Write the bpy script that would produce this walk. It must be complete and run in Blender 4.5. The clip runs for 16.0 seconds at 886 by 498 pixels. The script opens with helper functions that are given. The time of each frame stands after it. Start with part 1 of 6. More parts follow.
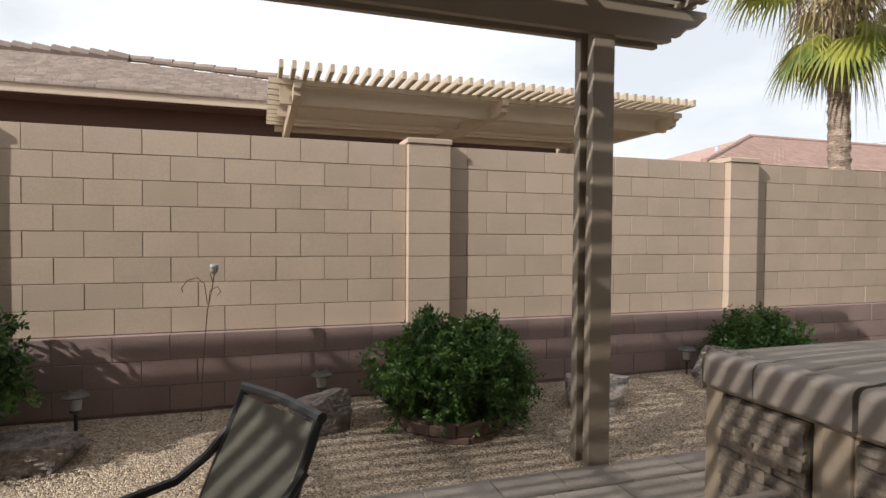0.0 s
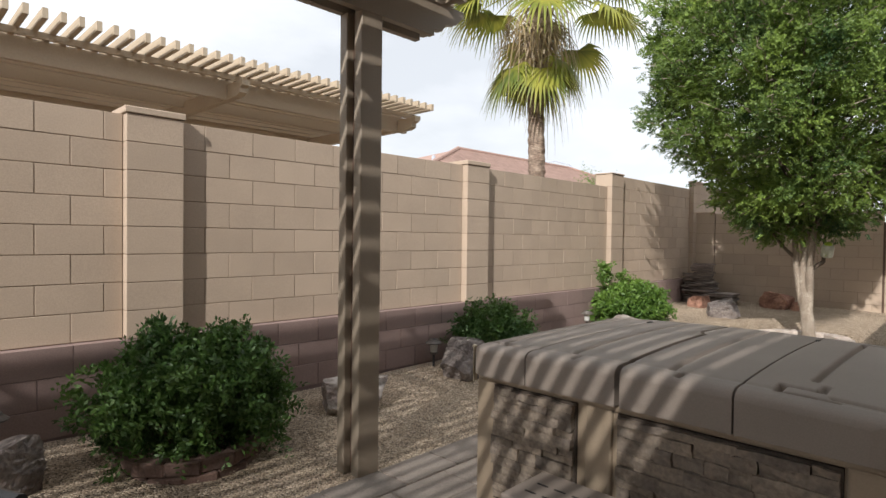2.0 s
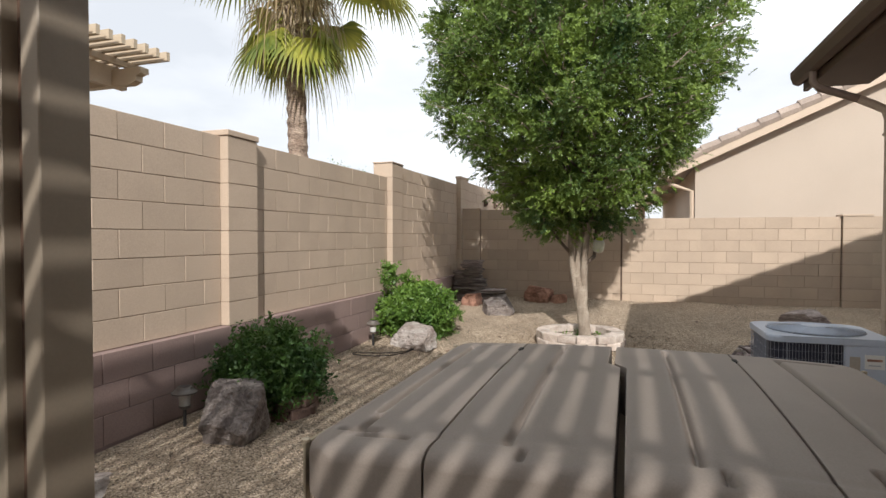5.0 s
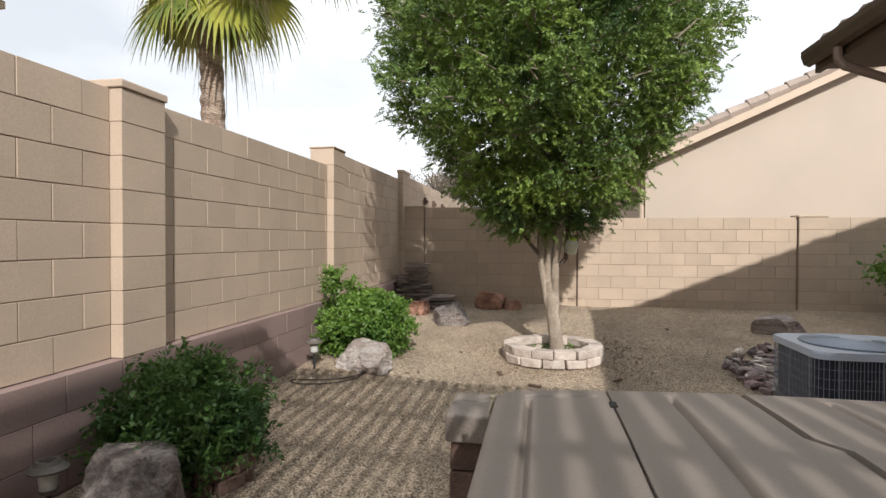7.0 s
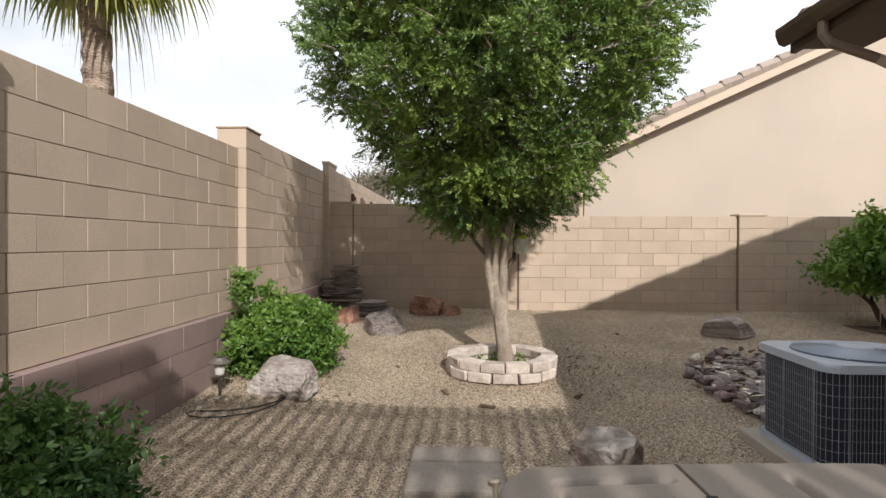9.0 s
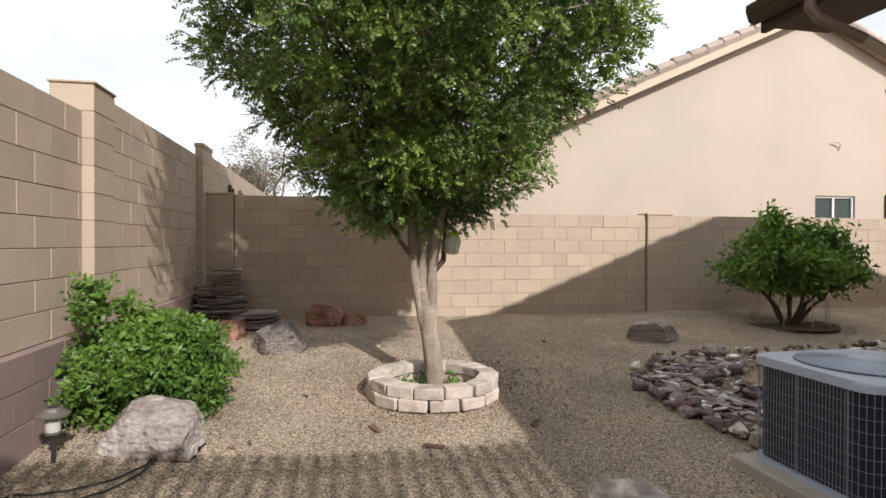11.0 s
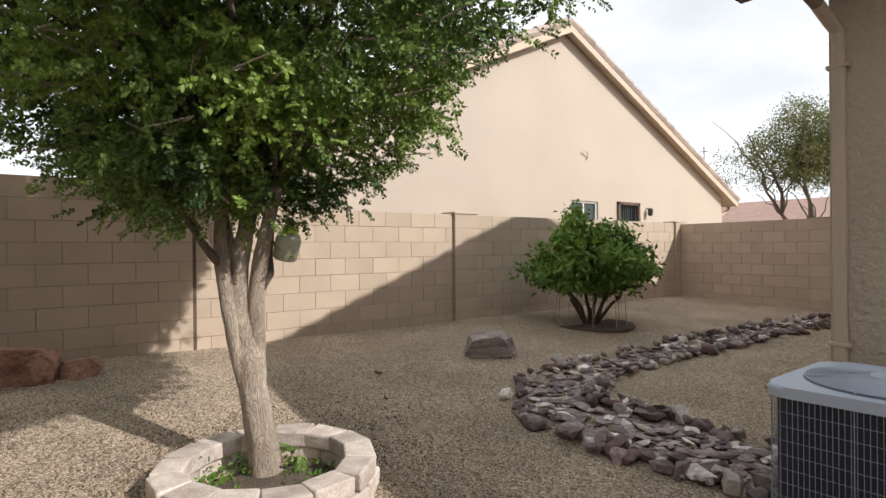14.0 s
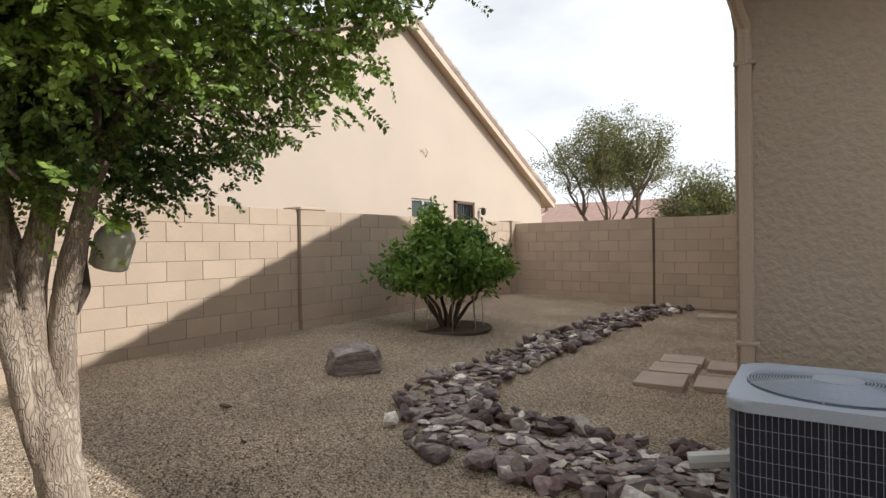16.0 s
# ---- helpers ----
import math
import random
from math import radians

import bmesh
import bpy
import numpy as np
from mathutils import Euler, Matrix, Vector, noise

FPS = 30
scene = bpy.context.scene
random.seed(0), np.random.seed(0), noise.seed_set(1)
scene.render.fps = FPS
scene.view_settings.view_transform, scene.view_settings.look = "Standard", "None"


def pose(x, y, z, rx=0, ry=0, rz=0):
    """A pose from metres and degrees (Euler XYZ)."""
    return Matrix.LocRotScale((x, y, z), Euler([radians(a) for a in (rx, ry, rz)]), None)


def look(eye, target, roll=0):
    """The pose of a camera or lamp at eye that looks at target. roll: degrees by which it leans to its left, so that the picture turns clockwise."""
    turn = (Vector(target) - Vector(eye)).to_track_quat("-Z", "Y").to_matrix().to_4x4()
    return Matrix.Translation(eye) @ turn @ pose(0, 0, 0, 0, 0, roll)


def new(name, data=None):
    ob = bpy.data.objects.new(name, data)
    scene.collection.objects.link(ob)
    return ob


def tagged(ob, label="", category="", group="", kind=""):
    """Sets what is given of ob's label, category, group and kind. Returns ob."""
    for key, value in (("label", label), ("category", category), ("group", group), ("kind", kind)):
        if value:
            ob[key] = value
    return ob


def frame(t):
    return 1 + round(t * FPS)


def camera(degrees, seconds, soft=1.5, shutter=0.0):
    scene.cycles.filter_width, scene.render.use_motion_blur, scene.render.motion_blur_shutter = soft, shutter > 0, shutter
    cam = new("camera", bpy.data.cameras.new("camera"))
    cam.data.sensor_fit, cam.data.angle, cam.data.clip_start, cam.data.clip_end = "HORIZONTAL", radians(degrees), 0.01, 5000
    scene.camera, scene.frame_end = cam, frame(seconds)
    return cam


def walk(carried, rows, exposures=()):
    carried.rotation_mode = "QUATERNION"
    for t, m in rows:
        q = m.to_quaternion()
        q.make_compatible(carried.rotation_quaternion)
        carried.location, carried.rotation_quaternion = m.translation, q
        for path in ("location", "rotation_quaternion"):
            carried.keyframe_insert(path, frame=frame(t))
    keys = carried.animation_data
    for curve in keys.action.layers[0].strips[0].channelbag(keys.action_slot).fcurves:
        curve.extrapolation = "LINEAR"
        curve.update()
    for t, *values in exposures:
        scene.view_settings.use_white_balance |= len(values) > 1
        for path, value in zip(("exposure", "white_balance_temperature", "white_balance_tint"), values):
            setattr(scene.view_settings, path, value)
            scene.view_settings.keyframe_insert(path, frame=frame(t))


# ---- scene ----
cam = camera(76.5, 16.0)
PATH = [
    (0, (0.211, 0.22, 1.439), (0.83, 2.121, 1.387), 0.4),
    (0.5, (0.294, 0.325, 1.407), (1.134, 2.139, 1.356), 0.3),
    (1, (0.341, 0.441, 1.388), (1.383, 2.147, 1.336), 0.4),
    (1.5, (0.262, 0.563, 1.393), (1.5, 2.133, 1.35), 0.6),
    (2, (0.191, 0.684, 1.387), (1.619, 2.084, 1.347), 0.7),
    (2.5, (0.298, 0.78, 1.38), (1.869, 2.016, 1.338), 0.6),
    (3, (0.433, 0.921, 1.399), (2.117, 1.999, 1.356), 0.4),
    (3.5, (0.528, 1.197, 1.404), (2.302, 2.12, 1.364), 0.6),
    (4, (0.676, 1.417, 1.398), (2.515, 2.202, 1.361), 0.5),
    (4.2, (0.765, 1.495, 1.4), (2.621, 2.24, 1.36), 0.3),
    (6.5, (1.873, 2.545, 1.362), (3.825, 2.979, 1.331), 0.4),
    (7, (2.128, 2.651, 1.352), (4.098, 2.993, 1.319), 0.2),
    (7.5, (2.404, 2.758, 1.344), (4.384, 3.04, 1.31), 0.1),
    (8, (2.638, 2.839, 1.345), (4.627, 3.042, 1.312), 0.2),
    (8.5, (2.805, 2.849, 1.317), (4.8, 2.993, 1.297), -0.0),
    (11, (4.012, 3.34, 1.28), (5.977, 2.97, 1.26), 0.2),
    (11.5, (4.423, 3.445, 1.172), (6.353, 2.923, 1.193), -1.2),
    (12, (4.815, 3.529, 1.209), (6.702, 2.866, 1.211), -0.3),
    (12.5, (5.096, 3.524, 1.265), (6.927, 2.72, 1.25), -0.1),
    (13, (5.391, 3.563, 1.256), (7.153, 2.616, 1.245), -0.3),
    (13.5, (5.694, 3.637, 1.265), (7.37, 2.546, 1.259), -0.1),
    (14, (5.953, 3.628, 1.254), (7.525, 2.391, 1.25), -0.5),
    (14.5, (6.18, 3.616, 1.278), (7.647, 2.257, 1.268), -0.6),
    (15, (6.423, 3.642, 1.283), (7.763, 2.157, 1.276), -0.5),
    (15.5, (6.625, 3.551, 1.269), (7.834, 1.958, 1.26), -0.7),
    (16, (6.804, 3.456, 1.269), (7.899, 1.783, 1.254), -0.8),
]
walk(cam, [(t, look(eye, target, roll)) for t, eye, target, roll in PATH])

# world, sun and exposure
SUN = Vector((1.4, 0.53, -1.0)).normalized()
world = bpy.data.worlds.new("sky")
scene.world = world
world.use_nodes = True
wn, wl = world.node_tree.nodes, world.node_tree.links
sky = wn.new("ShaderNodeTexSky")
sky.sky_type = "NISHITA"
sky.sun_disc = False
sky.sun_elevation = math.asin(-SUN.z)
sky.sun_rotation = math.atan2(-SUN.x, -SUN.y)
sky.air_density, sky.dust_density, sky.ozone_density = 1.0, 4.0, 1.0
# thin high cloud, spread over the whole sky
wc = wn.new("ShaderNodeTexCoord")
wm = wn.new("ShaderNodeMapping")
wm.inputs["Scale"].default_value = (1.0, 1.0, 2.6)
wno = wn.new("ShaderNodeTexNoise")
wno.inputs["Scale"].default_value, wno.inputs["Detail"].default_value = 2.2, 6.0
wr = wn.new("ShaderNodeMapRange")
wr.inputs["From Min"].default_value, wr.inputs["From Max"].default_value = 0.33, 0.62
wr.inputs["To Min"].default_value, wr.inputs["To Max"].default_value = 0.66, 1.0
wmix = wn.new("ShaderNodeMix")
wmix.data_type = "RGBA"
wmix.inputs["B"].default_value = (13.6, 14.0, 14.6, 1)
wl.new(wc.outputs["Generated"], wm.inputs["Vector"])
wl.new(wm.outputs[0], wno.inputs["Vector"])
wl.new(wno.outputs["Fac"], wr.inputs["Value"])
wl.new(wr.outputs[0], wmix.inputs["Factor"])
wl.new(sky.outputs[0], wmix.inputs["A"])
wl.new(wmix.outputs["Result"], wn["Background"].inputs["Color"])
wn["Background"].inputs["Strength"].default_value = 0.085
sun = new("sun", bpy.data.lights.new("sun", "SUN"))
sun.data.energy, sun.data.angle, sun.data.color = 4.7, radians(0.72), (1.0, 0.958, 0.912)
sun.matrix_world = look((0, 0, 20), Vector((0, 0, 20)) + SUN)


# ---- materials ----
def mat(name, color, rough=0.8, vary=0.25, scale=6.0, fine=80.0, bump=0.3, metal=0.0, second=None, piece=0.0,
        stretch=(1, 1, 1), fine_bump=0.004, space="Object", island=0.0):
    """Base colour varied at two scales, with a fine relief. second: a colour that the coarse noise mixes in."""
    m = bpy.data.materials.new(name)
    m.use_nodes = True
    n, l = m.node_tree.nodes, m.node_tree.links
    b = n["Principled BSDF"]
    b.inputs["Roughness"].default_value, b.inputs["Metallic"].default_value = rough, metal
    co = n.new("ShaderNodeTexCoord")
    mp = n.new("ShaderNodeMapping")
    mp.inputs["Scale"].default_value = stretch
    geo = n.new("ShaderNodeNewGeometry")
    if space == "World":
        l.new(geo.outputs["Position"], mp.inputs["Vector"])
    else:
        l.new(co.outputs["Object"], mp.inputs["Vector"])
    info = n.new("ShaderNodeObjectInfo")
    shift = n.new("ShaderNodeVectorMath")
    shift.operation = "MULTIPLY_ADD"
    l.new(info.outputs["Random"], shift.inputs[0])
    shift.inputs[1].default_value = (0, 0, 0) if space == "World" else (37.0, 19.0, 53.0)
    l.new(mp.outputs[0], shift.inputs[2])
    big, small = n.new("ShaderNodeTexNoise"), n.new("ShaderNodeTexNoise")
    for t, s, d in ((big, scale, 4.0), (small, fine, 3.0)):
        t.inputs["Scale"].default_value, t.inputs["Detail"].default_value = s, d
        l.new(shift.outputs[0], t.inputs["Vector"])
    c1 = n.new("ShaderNodeMix")
    c1.data_type = "RGBA"
    c2 = second or tuple(c * (1 - vary) for c in color)
    c1.inputs["A"].default_value, c1.inputs["B"].default_value = (*color, 1), (*c2, 1)
    ramp = n.new("ShaderNodeMapRange")
    ramp.inputs["From Min"].default_value, ramp.inputs["From Max"].default_value = 0.35, 0.68
    l.new(big.outputs["Fac"], ramp.inputs["Value"])
    l.new(ramp.outputs[0], c1.inputs["Factor"])
    hsv = n.new("ShaderNodeHueSaturation")
    l.new(c1.outputs["Result"], hsv.inputs["Color"])
    val = n.new("ShaderNodeMapRange")
    val.inputs["From Min"].default_value, val.inputs["From Max"].default_value = 0.3, 0.7
    val.inputs["To Min"].default_value, val.inputs["To Max"].default_value = 1 - vary * 0.7, 1 + vary * 0.5
    l.new(small.outputs["Fac"], val.inputs["Value"])
    last = val.outputs[0]
    for amount, out in ((piece, info.outputs["Random"]), (island, geo.outputs["Random Per Island"])):
        if amount:
            pr = n.new("ShaderNodeMapRange")
            pr.inputs["To Min"].default_value, pr.inputs["To Max"].default_value = 1 - amount, 1 + amount
            l.new(out, pr.inputs["Value"])
            mul = n.new("ShaderNodeMath")
            mul.operation = "MULTIPLY"
            l.new(last, mul.inputs[0])
            l.new(pr.outputs[0], mul.inputs[1])
            last = mul.outputs[0]
    l.new(last, hsv.inputs["Value"])
    l.new(hsv.outputs[0], b.inputs["Base Color"])
    if bump:
        bp = n.new("ShaderNodeBump")
        bp.inputs["Strength"].default_value, bp.inputs["Distance"].default_value = bump, fine_bump
        l.new(small.outputs["Fac"], bp.inputs["Height"])
        l.new(bp.outputs[0], b.inputs["Normal"])
    return m


def leaf_mat(name, color, second, through_light=0.24):
    m = bpy.data.materials.new(name)
    m.use_nodes = True
    n, l = m.node_tree.nodes, m.node_tree.links
    b = n["Principled BSDF"]
    b.inputs["Roughness"].default_value = 0.5
    geo = n.new("ShaderNodeNewGeometry")
    no = n.new("ShaderNodeTexNoise")
    no.inputs["Scale"].default_value = 1.6
    l.new(geo.outputs["Position"], no.inputs["Vector"])
    add = n.new("ShaderNodeMath")
    add.operation = "MULTIPLY_ADD"
    add.inputs[1].default_value = 0.42
    l.new(geo.outputs["Random Per Island"], add.inputs[0])
    ma = n.new("ShaderNodeMath")
    ma.operation = "MULTIPLY_ADD"
    ma.inputs[1].default_value, ma.inputs[2].default_value = 1.7, -0.62
    l.new(no.outputs["Fac"], ma.inputs[0])
    l.new(ma.outputs[0], add.inputs[2])
    mix = n.new("ShaderNodeMix")
    mix.data_type = "RGBA"
    mix.inputs["A"].default_value, mix.inputs["B"].default_value = (*color, 1), (*second, 1)
    l.new(add.outputs[0], mix.inputs["Factor"])
    l.new(mix.outputs["Result"], b.inputs["Base Color"])
    tr = n.new("ShaderNodeBsdfTranslucent")
    l.new(mix.outputs["Result"], tr.inputs["Color"])
    ms = n.new("ShaderNodeMixShader")
    ms.inputs[0].default_value = through_light
    l.new(b.outputs[0], ms.inputs[1])
    l.new(tr.outputs[0], ms.inputs[2])
    l.new(ms.outputs[0], n["Material Output"].inputs["Surface"])
    return m


def gravel_mat():
    m = bpy.data.materials.new("gravel")
    m.use_nodes = True
    n, l = m.node_tree.nodes, m.node_tree.links
    b = n["Principled BSDF"]
    b.inputs["Roughness"].default_value = 0.9
    geo = n.new("ShaderNodeNewGeometry")
    vo = n.new("ShaderNodeTexVoronoi")
    vo.inputs["Scale"].default_value = 98.0
    l.new(geo.outputs["Position"], vo.inputs["Vector"])
    ramp = n.new("ShaderNodeValToRGB")
    e = ramp.color_ramp.elements
    e[0].color, e[0].position = (0.09, 0.065, 0.045, 1), 0.0
    e[1].color, e[1].position = (0.74, 0.62, 0.48, 1), 1.0
    for p, c in ((0.25, (0.27, 0.205, 0.145, 1)), (0.55, (0.42, 0.325, 0.23, 1)), (0.8, (0.54, 0.43, 0.315, 1))):
        e.new(p).color = c
    sep = n.new("ShaderNodeSeparateColor")
    l.new(vo.outputs["Color"], sep.inputs[0])
    l.new(sep.outputs[0], ramp.inputs["Fac"])
    no = n.new("ShaderNodeTexNoise")
    no.inputs["Scale"].default_value, no.inputs["Detail"].default_value = 1.3, 5.0
    l.new(geo.outputs["Position"], no.inputs["Vector"])
    va = n.new("ShaderNodeMapRange")
    va.inputs["From Min"].default_value, va.inputs["From Max"].default_value = 0.35, 0.7
    va.inputs["To Min"].default_value, va.inputs["To Max"].default_value = 0.82, 1.12
    l.new(no.outputs["Fac"], va.inputs["Value"])
    hsv = n.new("ShaderNodeHueSaturation")
    l.new(ramp.outputs[0], hsv.inputs["Color"])
    l.new(va.outputs[0], hsv.inputs["Value"])
    l.new(hsv.outputs[0], b.inputs["Base Color"])
    bp = n.new("ShaderNodeBump")
    bp.inputs["Strength"].default_value, bp.inputs["Distance"].default_value = 0.9, 0.012
    bp.invert = True
    l.new(vo.outputs["Distance"], bp.inputs["Height"])
    l.new(bp.outputs[0], b.inputs["Normal"])
    return m


def bark_mat():
    """Pale plates of bark parted by dark upright cracks."""
    m = bpy.data.materials.new("pale_flaking_bark")
    m.use_nodes = True
    n, l = m.node_tree.nodes, m.node_tree.links
    b = n["Principled BSDF"]
    b.inputs["Roughness"].default_value = 0.95
    geo = n.new("ShaderNodeNewGeometry")
    mp = n.new("ShaderNodeMapping")
    mp.inputs["Scale"].default_value = (1, 1, 0.28)
    l.new(geo.outputs["Position"], mp.inputs["Vector"])
    wob = n.new("ShaderNodeTexNoise")
    wob.inputs["Scale"].default_value, wob.inputs["Detail"].default_value = 14.0, 4.0
    l.new(mp.outputs[0], wob.inputs["Vector"])
    mixv = n.new("ShaderNodeMix")
    mixv.data_type = "VECTOR"
    mixv.inputs["Factor"].default_value = 0.12
    l.new(mp.outputs[0], mixv.inputs[4])
    l.new(wob.outputs["Color"], mixv.inputs[5])
    vo = n.new("ShaderNodeTexVoronoi")
    vo.feature = "DISTANCE_TO_EDGE"
    vo.inputs["Scale"].default_value = 68.0
    l.new(mixv.outputs[1], vo.inputs["Vector"])
    crack = n.new("ShaderNodeMapRange")
    crack.inputs["From Max"].default_value = 0.16
    crack.inputs["To Min"].default_value = 0.35
    l.new(vo.outputs["Distance"], crack.inputs["Value"])
    big = n.new("ShaderNodeTexNoise")
    big.inputs["Scale"].default_value, big.inputs["Detail"].default_value = 5.0, 6.0
    l.new(geo.outputs["Position"], big.inputs["Vector"])
    tone = n.new("ShaderNodeValToRGB")
    e = tone.color_ramp.elements
    e[0].color, e[0].position = (0.30, 0.24, 0.185, 1), 0.34
    e[1].color, e[1].position = (0.54, 0.46, 0.37, 1), 0.68
    l.new(big.outputs["Fac"], tone.inputs["Fac"])
    mix = n.new("ShaderNodeMix")
    mix.data_type = "RGBA"
    mix.inputs["A"].default_value = (0.23, 0.18, 0.14, 1)
    l.new(crack.outputs[0], mix.inputs["Factor"])
    l.new(tone.outputs[0], mix.inputs["B"])
    l.new(mix.outputs["Result"], b.inputs["Base Color"])
    bp = n.new("ShaderNodeBump")
    bp.inputs["Strength"].default_value, bp.inputs["Distance"].default_value = 0.9, 0.007
    l.new(crack.outputs[0], bp.inputs["Height"])
    l.new(bp.outputs[0], b.inputs["Normal"])
    return m


def stone_mat(name, pale=1.0):
    """Loose slate: each stone its own tone, from charcoal and purple to pale grey and tan."""
    m = bpy.data.materials.new(name)
    m.use_nodes = True
    n, l = m.node_tree.nodes, m.node_tree.links
    b = n["Principled BSDF"]
    b.inputs["Roughness"].default_value = 0.8
    geo, info = n.new("ShaderNodeNewGeometry"), n.new("ShaderNodeObjectInfo")
    add = n.new("ShaderNodeMath")
    add.operation = "ADD"
    l.new(geo.outputs["Random Per Island"], add.inputs[0])
    l.new(info.outputs["Random"], add.inputs[1])
    fr = n.new("ShaderNodeMath")
    fr.operation = "FRACT"
    l.new(add.outputs[0], fr.inputs[0])
    ramp = n.new("ShaderNodeValToRGB")
    e = ramp.color_ramp.elements
    e[0].color, e[0].position = (0.075, 0.058, 0.06, 1), 0.0
    e[1].color, e[1].position = (0.56, 0.51, 0.44, 1), 1.0
    for p, c in ((0.2, (0.15, 0.11, 0.115, 1)), (0.4, (0.20, 0.155, 0.135, 1)), (0.52, (0.17, 0.105, 0.098, 1)), (0.62, (0.13, 0.10, 0.10, 1)), (0.75, (0.30, 0.265, 0.245, 1)), (0.9, (0.40, 0.36, 0.31, 1))):
        e.new(p).color = c
    l.new(fr.outputs[0], ramp.inputs["Fac"])
    no = n.new("ShaderNodeTexNoise")
    no.inputs["Scale"].default_value, no.inputs["Detail"].default_value = 28.0, 6.0
    l.new(geo.outputs["Position"], no.inputs["Vector"])
    va = n.new("ShaderNodeMapRange")
    va.inputs["From Min"].default_value, va.inputs["From Max"].default_value = 0.3, 0.7
    va.inputs["To Min"].default_value, va.inputs["To Max"].default_value = 0.65, 1.3
    l.new(no.outputs["Fac"], va.inputs["Value"])
    hsv = n.new("ShaderNodeHueSaturation")
    l.new(ramp.outputs[0], hsv.inputs["Color"])
    l.new(va.outputs[0], hsv.inputs["Value"])
    hsv.inputs["Saturation"].default_value = 1.0 if pale == 1.0 else 0.8
    va.inputs["To Min"].default_value, va.inputs["To Max"].default_value = 0.65 * pale, 1.3 * pale
    l.new(hsv.outputs[0], b.inputs["Base Color"])
    bp = n.new("ShaderNodeBump")
    bp.inputs["Strength"].default_value, bp.inputs["Distance"].default_value = 0.7, 0.01
    l.new(no.outputs["Fac"], bp.inputs["Height"])
    l.new(bp.outputs[0], b.inputs["Normal"])
    return m


M_BLOCK = mat("tan_painted_block", (0.485, 0.385, 0.298), 0.9, 0.12, 1.4, 110, 0.35, piece=0.05)
M_PLUM = mat("plum_painted_block", (0.285, 0.205, 0.186), 0.9, 0.14, 2.0, 110, 0.35, piece=0.06)
# painted like the blocks, but darkened to add the shade of recessed joints
M_MORTAR = mat("joint_shade_mortar", (0.34, 0.265, 0.2), 0.95, 0.15, 3, 120, 0.3)
M_MORTAR_PLUM = mat("plum_mortar", (0.21, 0.15, 0.14), 0.95, 0.15, 3, 120, 0.3)
M_STUCCO_FAR = mat("peach_stucco", (0.49, 0.415, 0.345), 0.92, 0.06, 0.8, 60, 0.5, fine_bump=0.01, space="World")
M_STUCCO = mat("tan_stucco", (0.54, 0.445, 0.35), 0.92, 0.08, 1.2, 24, 1.0, fine_bump=0.02, space="World")
M_TRIM = mat("tan_trim_paint", (0.55, 0.44, 0.34), 0.7, 0.08, 2, 60, 0.1)
M_TRIM_DARK = mat("brown_fascia_paint", (0.11, 0.066, 0.045), 0.6, 0.15, 3, 70, 0.15)
# a brown between the dark gutter and the tan pipe
M_ELBOW = mat("mid_brown_paint", (0.24, 0.17, 0.13), 0.6, 0.12, 3, 70, 0.1)
M_BROWN_WALL = mat("dark_brown_stucco", (0.10, 0.05, 0.038), 0.9, 0.12, 1, 60, 0.3)
M_ROOF = mat("brown_roof_tile", (0.27, 0.21, 0.175), 0.85, 0.2, 3, 40, 0.3, piece=0.12, island=0.18)
M_ROOF_RED = mat("red_brown_roof_tile", (0.42, 0.275, 0.225), 0.85, 0.2, 3, 40, 0.3, piece=0.12, island=0.15)
M_ROOF_TAN = mat("weathered_tan_roof_tile", (0.40, 0.325, 0.275), 0.85, 0.2, 3, 40, 0.3, piece=0.12, island=0.15)
M_ALU = mat("taupe_patio_aluminium", (0.28, 0.232, 0.178), 0.5, 0.05, 2, 90, 0.08)
M_LATTICE = mat("beige_lattice_paint", (0.50, 0.41, 0.30), 0.6, 0.07, 2, 70, 0.1)
M_SPA = mat("taupe_spa_cover", (0.285, 0.24, 0.205), 0.62, 0.1, 2.5, 160, 0.25, fine_bump=0.002)
M_SPA_SIDE = mat("beige_spa_panel", (0.36, 0.285, 0.205), 0.6, 0.07, 2, 120, 0.15)
M_STACK = mat("stacked_ledge_stone", (0.30, 0.245, 0.19), 0.85, 0.4, 5, 45, 0.8, second=(0.17, 0.14, 0.115), fine_bump=0.008, piece=0.2)
M_STACK_DARK = mat("dark_ledge_joint", (0.085, 0.066, 0.052), 0.9, 0.3, 8, 60, 0.4)
# near-black for solid pieces that draw the shade inside gaps
M_GAP_SHADE = mat("gap_shade_black", (0.02, 0.018, 0.016), 0.8, 0.2, 5, 50, 0)
M_PAVER = mat("grey_paver", (0.34, 0.29, 0.25), 0.88, 0.2, 5, 90, 0.4, piece=0.14)
M_CONCRETE = mat("concrete", (0.45, 0.40, 0.34), 0.9, 0.15, 3, 90, 0.3, piece=0.06)
M_PADSTONE = mat("pinkish_stepping_stone", (0.50, 0.40, 0.33), 0.9, 0.12, 4, 90, 0.3, piece=0.08)
M_RING = mat("pale_tumbled_block", (0.60, 0.53, 0.47), 0.92, 0.25, 9, 70, 0.6, second=(0.42, 0.34, 0.29), piece=0.18, fine_bump=0.006)
M_BRICK = mat("red_brown_edging_brick", (0.165, 0.105, 0.085), 0.9, 0.4, 6, 70, 0.5, piece=0.15)
M_BARK = bark_mat()
M_BARK_DARK = mat("dark_branch_bark", (0.14, 0.105, 0.08), 0.95, 0.3, 8, 40, 0.8, stretch=(1, 1, 0.4), fine_bump=0.01, space="World")
